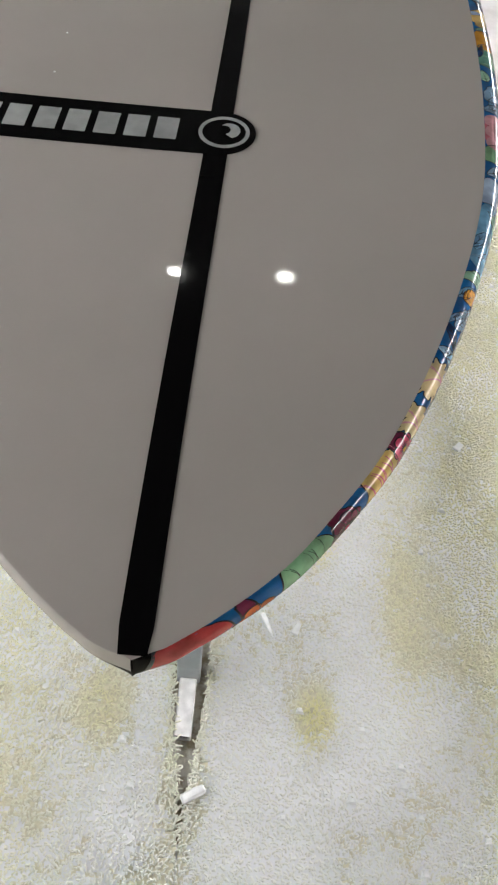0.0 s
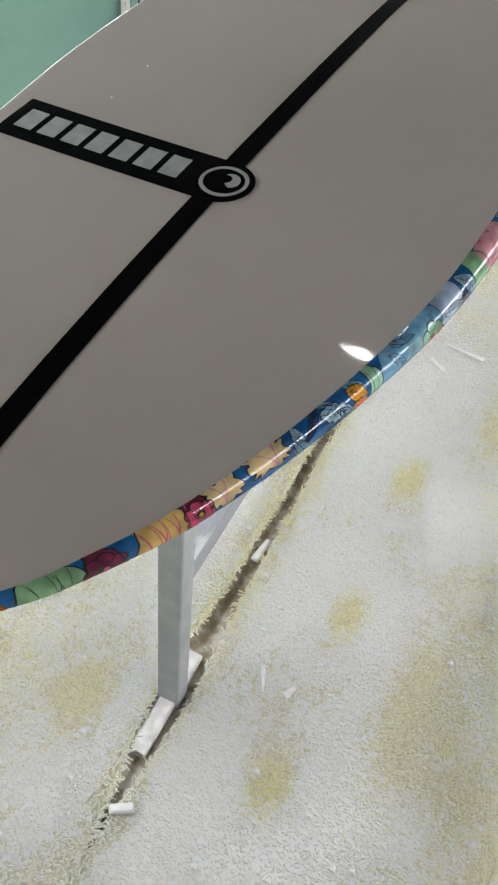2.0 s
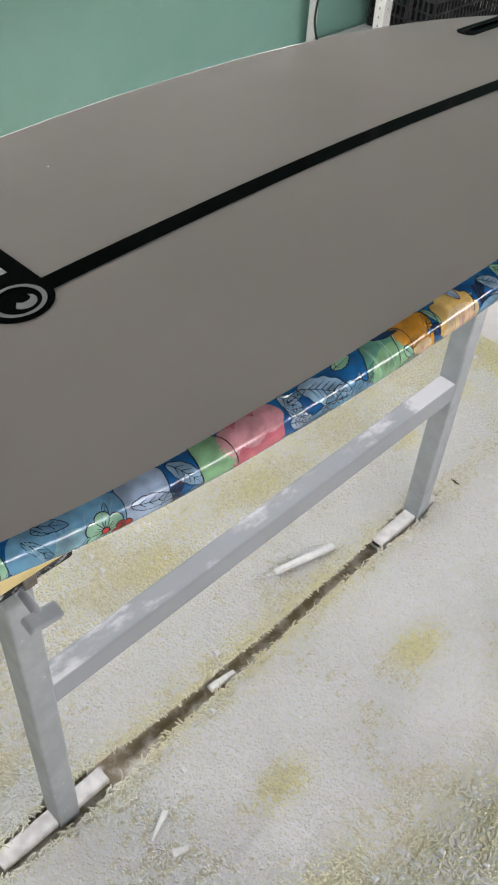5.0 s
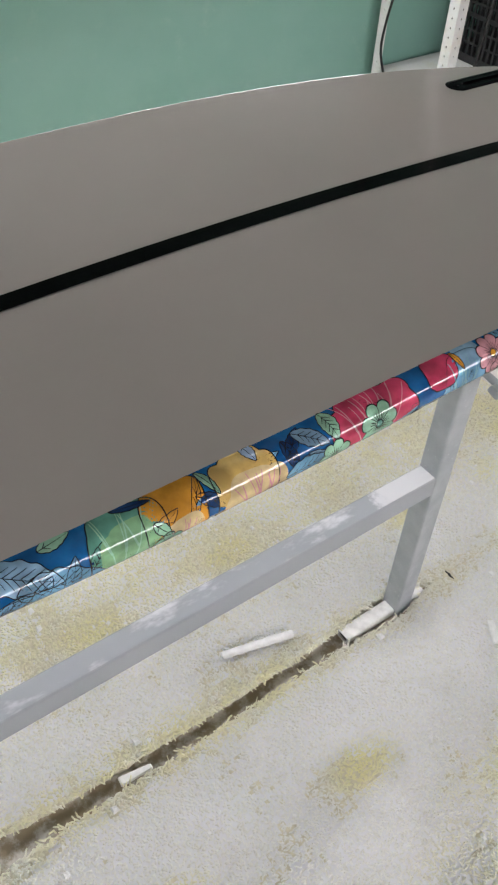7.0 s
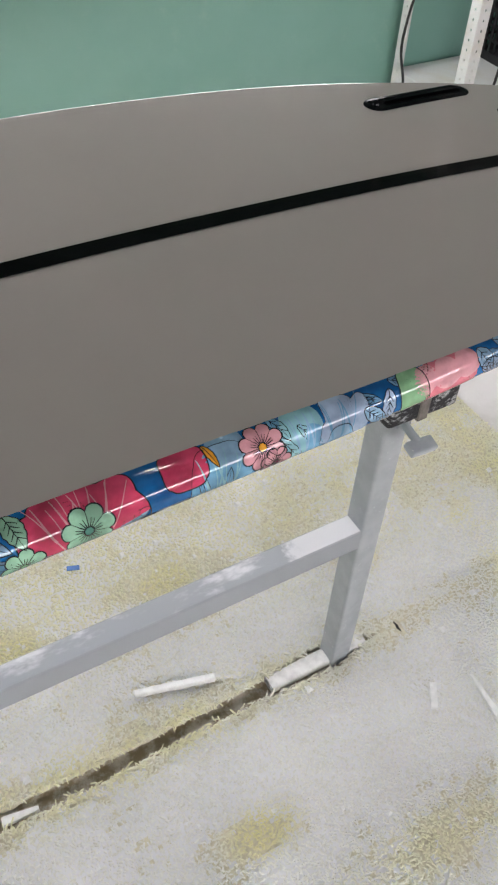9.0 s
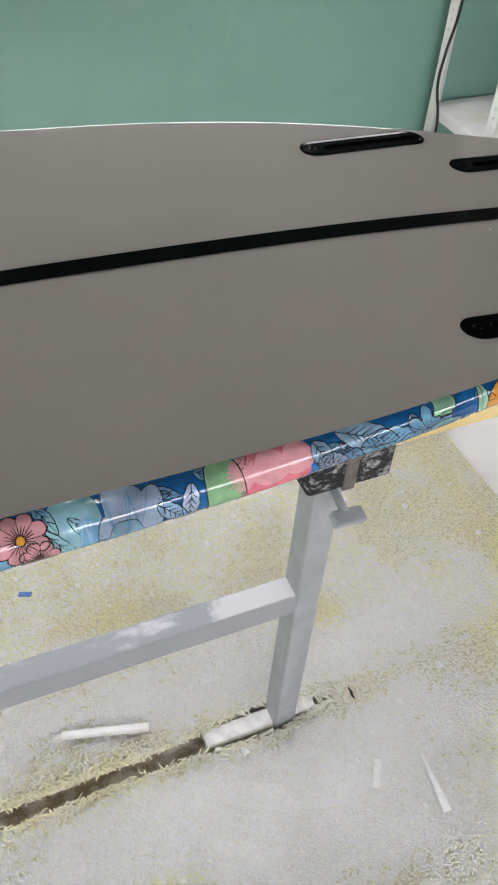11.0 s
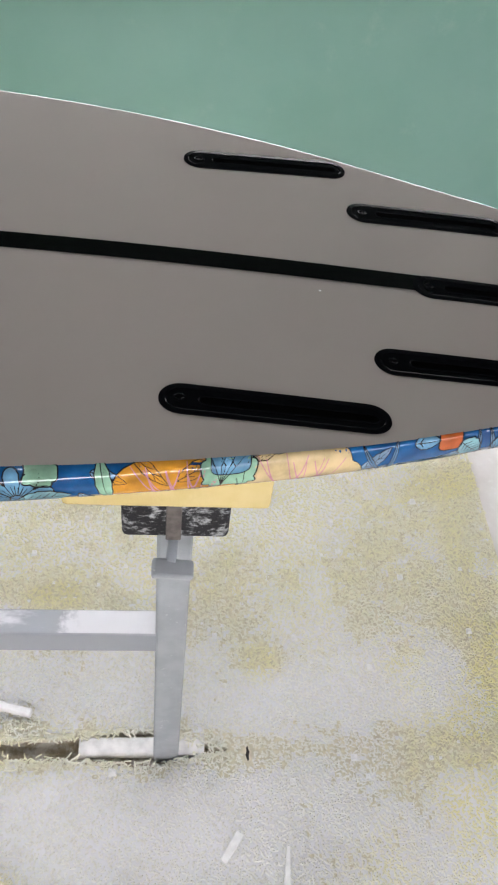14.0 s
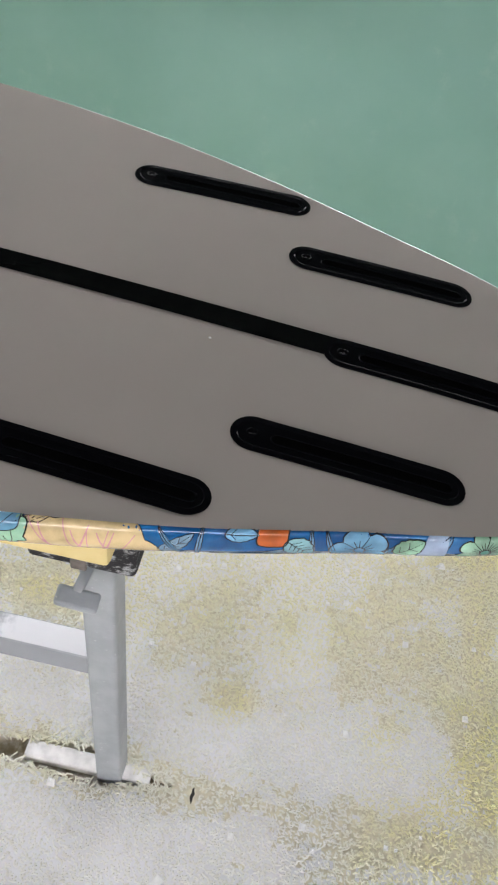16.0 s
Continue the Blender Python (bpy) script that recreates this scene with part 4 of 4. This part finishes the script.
CX0, CX1, CY0, CY1, CZ, CH = -1.235, -0.995, 2.735, 3.12, 0.4075, 0.24


def crate_side(p, q, name):
    """A lattice side panel from p to q, as ribs and rails."""
    p, q = Vector(p), Vector(q)
    d = (q - p).normalized()
    nrm = Vector((d.y, -d.x, 0))
    bm = bmesh.new()
    L = (q - p).length

    def bar(u0, u1, z0, z1, th):
        b2 = box((u0, -th / 2, z0), (u1, th / 2, z1))
        rot = Matrix(((d.x, nrm.x, 0, p.x), (d.y, nrm.y, 0, p.y), (0, 0, 1, p.z), (0, 0, 0, 1)))
        b2.transform(rot)
        tmp = bpy.data.meshes.new("tmp")
        b2.to_mesh(tmp)
        b2.free()
        bm.from_mesh(tmp)
        bpy.data.meshes.remove(tmp)

    bar(0, L, 0, 0.022, 0.008)
    bar(0, L, CH - 0.028, CH, 0.012)
    bar(0, L, CH * 0.5, CH * 0.5 + 0.012, 0.006)
    nn = int(L / 0.019)
    for i in range(nn + 1):
        u = (L - 0.006) * i / nn
        bar(u, u + 0.007, 0.02, CH - 0.02, 0.005)
    for zz in (0.05, 0.085, 0.155, 0.185):
        bar(0, L, zz, zz + 0.006, 0.004)
    return part(name, bm, CRATE_BLACK, crate)


crate_side((CX0, CY0, CZ), (CX1, CY0, CZ), "side_panel")
crate_side((CX0, CY1, CZ), (CX1, CY1, CZ), "side_panel")
crate_side((CX1, CY0, CZ), (CX1, CY1, CZ), "side_panel")
crate_side((CX0, CY0, CZ), (CX0, CY1, CZ), "side_panel")
part("base", box((CX0, CY0, CZ), (CX1, CY1, CZ + 0.006), 0.002, 1), CRATE_BLACK, crate)


def cable(name, pts, r, label):
    cu = bpy.data.curves.new(name, "CURVE")
    cu.dimensions, cu.bevel_depth, cu.bevel_resolution, cu.resolution_u = "3D", r, 3, 8
    sp = cu.splines.new("BEZIER")
    sp.bezier_points.add(len(pts) - 1)
    for bp, p in zip(sp.bezier_points, pts):
        bp.co = p
        bp.handle_left_type = bp.handle_right_type = "AUTO"
    cu.materials.append(CABLE_BLACK)
    tmp = new(name + "_curve", cu)
    me = bpy.data.meshes.new_from_object(tmp.evaluated_get(bpy.context.evaluated_depsgraph_get()))
    bpy.data.objects.remove(tmp)
    return tagged(new(name, me), label, "cable")


cable("cable", [(-1.165, 2.44, 1.3), (-1.178, 2.44, 0.80), (-1.184, 2.44, 0.64), (-1.203, 2.44, 0.54), (-1.206, 2.44, 0.47), (-1.178, 2.44, 0.40), (-1.172, 2.44, 0.32), (-1.18, 2.44, 0.16), (-1.17, 2.41, -0.010)], 0.0035,
      "black cable hanging down beside the shelf upright")
cable("cable", [(-0.978, 2.60, 0.80), (-0.972, 2.57, 0.60), (-0.97, 2.56, 0.53), (-0.97, 2.553, 0.47), (-0.97, 2.548, 0.38), (-0.972, 2.54, 0.24), (-0.975, 2.55, -0.012)], 0.0035, "black cable hanging over the shelf's front edge")

# ---- lamps ----


def side_light(x, y0, y1, z, facing, label):
    """A long light box low on a wall, its diffuser tilted down to the floor."""
    lamp = empty("side_light", label, "lamp", "side lights along the walls")
    part("hood", box((min(x, x + 0.14 * facing), y0, z + 0.07), (max(x, x + 0.14 * facing), y1, z + 0.082), 0.003, 1), WHITE_STEEL, lamp)
    part("back", box((min(x, x + 0.012 * facing), y0, z - 0.07), (max(x, x + 0.012 * facing), y1, z + 0.07), 0.003, 1), WHITE_STEEL, lamp)
    m = pose(x + 0.07 * facing, 0, z, 0, 28 * facing, 0)
    part("diffuser", box((-0.008, y0 + 0.01, -0.06), (0.008, y1 - 0.01, 0.06), 0, 1, m), TUBE_GLOW, lamp, "glowing white diffuser")
    for yy in (y0, y1 - 0.008):
        part("end_cap", box((min(x, x + 0.13 * facing), yy, z - 0.07), (max(x, x + 0.13 * facing), yy + 0.008, z + 0.07), 0.002, 1), WHITE_STEEL, lamp)
    return lamp


for y0 in (-0.45, 1.0):
    side_light(WALL_X, y0, y0 + 1.35, 1.17, 1, "white hooded light box low on the green wall")
for y0 in (-0.1, 1.35, 2.8):
    side_light(NEAR_X, y0, y0 + 1.35, 1.17, -1, "white hooded light box low on the pale wall")
SPOT_Z = 1.9
for bx, by in ((-0.20, 1.366), (0.042, 1.374)):
    spot = empty("pendant_spot", "small round bright spot lamp hanging on a cord", "lamp", "pair of hanging spots")
    part("cord", rod((bx, by, SPOT_Z + 0.03), (bx, by, TOP), 0.003, 8), CABLE_BLACK, spot)
    part("ring", rod((bx, by, SPOT_Z + 0.005), (bx, by, SPOT_Z + 0.035), 0.022, 24), WHITE_STEEL, spot)
    part("bulb", rod((bx, by, SPOT_Z), (bx, by, SPOT_Z + 0.005), 0.0135, 20), BULB_GLOW, spot, "glowing bulb face")

# ---- debris on the carpet ----


def offcut(x0, y0, x1, y1, width, thick, name="foam_offcut", mat=SHARD, label="splinter of white foam on the dusty carpet", z=0.006, taper=0.5, cat="offcut"):
    p, q = Vector((x0, y0, 0)), Vector((x1, y1, 0))
    L = (q - p).length
    bm = box((0, -width / 2, z), (L, width / 2, z + thick), min(width, thick) * 0.2, 1)
    for v in bm.verts:
        v.co.y *= 1 - taper * (v.co.x / L)
        v.co.y += 0.15 * width * math.sin(v.co.x / L * 3)
    d = (q - p).normalized()
    bm.transform(Matrix(((d.x, -d.y, 0, x0), (d.y, d.x, 0, y0), (0, 0, 1, 0), (0, 0, 0, 1))))
    return tagged(part(name, bm, mat, None), label, cat, "white foam scraps on the carpet" if mat == SHARD else "")


offcut(-0.088, 1.316, -0.123, 1.183, 0.013, 0.011, label="long white foam stick on the dusty carpet", taper=0.15)
offcut(0.205, 1.696, 0.112, 1.706, 0.014, 0.005, taper=0.7)
offcut(0.093, 1.637, 0.133, 1.610, 0.013, 0.005, taper=0.1)
offcut(-0.030, 0.414, 0.003, 0.433, 0.013, 0.012, name="chalk_piece", label="short white chalk-like piece beside the carpet slot", taper=0.0)
offcut(0.452, 1.150, 0.466, 1.168, 0.014, 0.006, label="small white foam chip on the carpet", taper=0.1)
offcut(-0.034, 0.93, -0.028, 0.985, 0.016, 0.008, label="white foam chip lying in the carpet slot", z=-0.010)
offcut(0.075, 0.735, 0.095, 0.69, 0.010, 0.004, taper=0.7)
offcut(0.13, 0.70, 0.14, 0.722, 0.014, 0.006, label="small white foam chip on the carpet")
offcut(-0.412, 1.178, -0.404, 1.200, 0.010, 0.002, "tape_scrap", BLUE_BIT, "scrap of blue tape on the carpet", 0.007, 0.0, "tape")

rng = random.Random(11)
vs, fs = [], []
for i in range(420):
    x, y, r = rng.uniform(-0.6, 0.85), rng.uniform(0.3, 2.12), rng.choice((0.0015, 0.002, 0.0025, 0.003, 0.004, 0.006))
    if abs(x - SLOT_MID(y)) < 0.035 and y < 1.65:
        continue
    base = len(vs)
    for dx, dy, dz in ((-1, -0.6, 0), (1, -0.8, 0), (0.7, 1, 0), (-0.8, 0.8, 0), (-0.6, -0.4, 0.8), (0.7, -0.5, 1), (0.4, 0.6, 0.8), (-0.5, 0.5, 1)):
        a = rng.uniform(0.7, 1.4)
        vs.append((x + dx * r * a, y + dy * r * a, 0.006 + dz * r))
    for q in ((0, 1, 5, 4), (1, 2, 6, 5), (2, 3, 7, 6), (3, 0, 4, 7), (4, 5, 6, 7)):
        fs.append(tuple(base + k for k in q))
tagged(mesh_ob("foam_crumbs", vs, fs, SHARD), "scattered white foam crumbs on the carpet", "crumbs", kind="stuff")

# ---- carpet pile: short curled yarn, and the dust that half buries it ----


def bury(x_, y_):
    """How deep the dust lies, 0 to 1: thick in drifts, blown away from the stains and from the far side."""
    d = 0.55 + 0.62 * noise.noise((x_ * 5, y_ * 5, 3)) + 0.40 * noise.noise((x_ * 17, y_ * 17, 9))
    d -= 0.34 * min(1.0, max(0.0, (x_ - 0.25) / 0.3)) + 0.25 * min(1.0, max(0.0, (-0.08 - x_) / 0.2))
    for sx, sy, rx, ry, amount in STAINS:
        d -= 0.9 * amount * max(0.0, 1.0 - math.hypot((x_ - sx) / (rx * 1.4), (y_ - sy) / (ry * 1.4)))
    d -= 0.7 * max(0.0, 1.0 - abs(x_ + 0.035) / 0.06)
    return min(1.0, max(0.0, d))


def tufts(name, x0, x1, y0, y1, step, height, label, keep=None, lean=0.9, thick=0.0016):
    """Yarn ends as bent four-sided tapering tubes."""
    r_ = np.random.RandomState(7)
    gx, gy = np.meshgrid(np.arange(x0, x1, step), np.arange(y0, y1, step))
    px = (gx + r_.uniform(-0.5, 0.5, gx.shape) * step).ravel()
    py = (gy + r_.uniform(-0.5, 0.5, gx.shape) * step).ravel()
    if keep is not None:
        ok = keep(px, py)
        px, py = px[ok], py[ok]
    n_ = len(px)
    flow = np.array([3.0 * noise.noise((x_ * 9, y_ * 9, 1)) for x_, y_ in zip(px, py)])
    h = height * r_.uniform(0.75, 1.2, n_)
    a = flow + r_.uniform(-1.6, 1.6, n_)
    b = a + r_.uniform(-1.3, 1.3, n_)
    wide = thick * r_.uniform(0.8, 1.2, n_)
    zero = np.zeros(n_)
    u1, u2 = np.stack([np.cos(a), np.sin(a), zero], 1), np.stack([np.cos(b), np.sin(b), zero], 1)
    lift_ = np.array([0, 0, 1.0])
    c0 = np.stack([px, py, zero - 0.001], 1)
    c1 = c0 + u1 * (lean * 0.5 * h)[:, None] + lift_ * (0.85 * h)[:, None]
    c2 = c1 + u2 * (lean * 1.1 * h)[:, None] + lift_ * (h * r_.uniform(-0.35, 0.25, n_))[:, None]
    tip = c2 + u2 * (0.9 * wide)[:, None] - lift_ * (0.3 * wide)[:, None]
    V = np.zeros((n_, 13, 3))
    for ring_, (c_, u_, up_) in enumerate(((c0, u1, 0.15), (c1, u1 + u2, 0.8), (c2, u2, 1.0))):
        u_ = u_ / np.maximum(np.linalg.norm(u_, axis=1), 1e-6)[:, None]
        side_ = np.stack([-u_[:, 1], u_[:, 0], zero], 1)
        over = lift_ * up_ - u_ * (1 - up_)
        for k in range(4):
            t = math.pi / 4 + math.pi / 2 * k
            V[:, ring_ * 4 + k] = c_ + (side_ * math.cos(t) + over * math.sin(t)) * (wide * (1.0, 1.15, 0.95)[ring_])[:, None]
    V[:, 12] = tip
    F = [(r * 4 + k, r * 4 + (k + 1) % 4, r * 4 + 4 + (k + 1) % 4) for r in range(2) for k in range(4)] + [(r * 4 + k, r * 4 + 4 + (k + 1) % 4, r * 4 + 4 + k) for r in range(2) for k in range(4)]
    F = np.array(F + [(8 + k, 8 + (k + 1) % 4, 12) for k in range(4)])
    faces_ = (F[None] + 13 * np.arange(n_)[:, None, None]).reshape(-1, 3)
    me = bpy.data.meshes.new(name)
    me.vertices.add(n_ * 13)
    me.vertices.foreach_set("co", V.reshape(-1))
    me.loops.add(faces_.size)
    me.loops.foreach_set("vertex_index", faces_.reshape(-1))
    me.polygons.add(len(faces_))
    me.polygons.foreach_set("loop_start", np.arange(0, faces_.size, 3))
    me.polygons.foreach_set("use_smooth", np.ones(len(faces_), bool))
    me.materials.append(CARPET)
    me.update(calc_edges=True)
    return tagged(new(name, me), label, "carpet pile", kind="stuff")


mid_t = np.array([SLOT_MID(v) for v in np.arange(0, 2.3, 0.01)])
half_t = np.array([SLOT_HALF(v) if 0.36 < v < 1.62 else 0.0 for v in np.arange(0, 2.3, 0.01)])


def off_slot(px, py):
    i = np.clip((py / 0.01).astype(int), 0, len(mid_t) - 1)
    d = np.abs(px - mid_t[i])
    hole = np.hypot((px - HOLE[0]) / 0.5, (py - HOLE[1]) / 0.35) > 0.03
    return (d > half_t[i] + 0.001) & hole


def at_slot(px, py):
    i = np.clip((py / 0.01).astype(int), 0, len(mid_t) - 1)
    d = np.abs(px - mid_t[i]) - half_t[i]
    return (d > -0.003) & (d < 0.007) & (half_t[i] > 0)


PILE_LABEL = "short curled pile, white with dust and yellowed in patches"
tufts("carpet_pile", -0.65, 0.62, 0.22, CARPET_END - 0.004, 0.0049, 0.0059, PILE_LABEL, off_slot, 0.62, 0.0015)
tufts("carpet_pile", WALL_X, 0.95, 0.22, CARPET_END - 0.004, 0.0090, 0.0058, PILE_LABEL, lambda px, py: (px < -0.65) | (px > 0.62), thick=0.0026)
tufts("frayed_pile", -0.10, 0.03, 0.30, 1.66, 0.0048, 0.0078, "frayed longer yarn ends along the carpet slot", at_slot, 0.9, 0.0014)

# dust drifts
gxs, gys = np.arange(-0.75, 0.73, 0.0065), np.arange(0.22, CARPET_END - 0.004, 0.0065)
vs = []
for y in gys:
    for x in gxs:
        vs.append((x, y, 0.0003 + 0.0027 * bury(x, y) + 0.0010 * noise.noise((x * 70, y * 70, 4))))
free = off_slot(np.array([v[0] for v in vs]), np.array([v[1] for v in vs]))
nx_ = len(gxs)
fs = [(i * nx_ + k, i * nx_ + k + 1, (i + 1) * nx_ + k + 1, (i + 1) * nx_ + k) for i in range(len(gys) - 1) for k in range(nx_ - 1)
      if vs[i * nx_ + k][2] > 0.0008 and free[i * nx_ + k] and free[i * nx_ + k + 1] and free[(i + 1) * nx_ + k] and free[(i + 1) * nx_ + k + 1]]
tagged(mesh_ob("sanding_dust", vs, fs, DUST, None, None, True), "white sanding dust drifted into the carpet pile", "dust", kind="stuff")

# flat near-black patch in the pile paints the shade of the gap
crack = [(0.016, 0.001), (0.010, 0.004), (0.004, 0.003), (-0.003, 0.006), (-0.009, 0.003), (-0.015, 0.002), (-0.012, -0.003), (-0.005, -0.002), (0.002, -0.005), (0.009, -0.003)]
tagged(mesh_ob("carpet_gap_shade", [(HOLE[0] + 0.8 * a, HOLE[1] + 0.6 * b, 0.0035) for a, b in crack], [tuple(range(len(crack)))[::-1]], RECESS_SHADE), "flat dark patch standing for shade in a carpet gap", "hole", kind="structure")
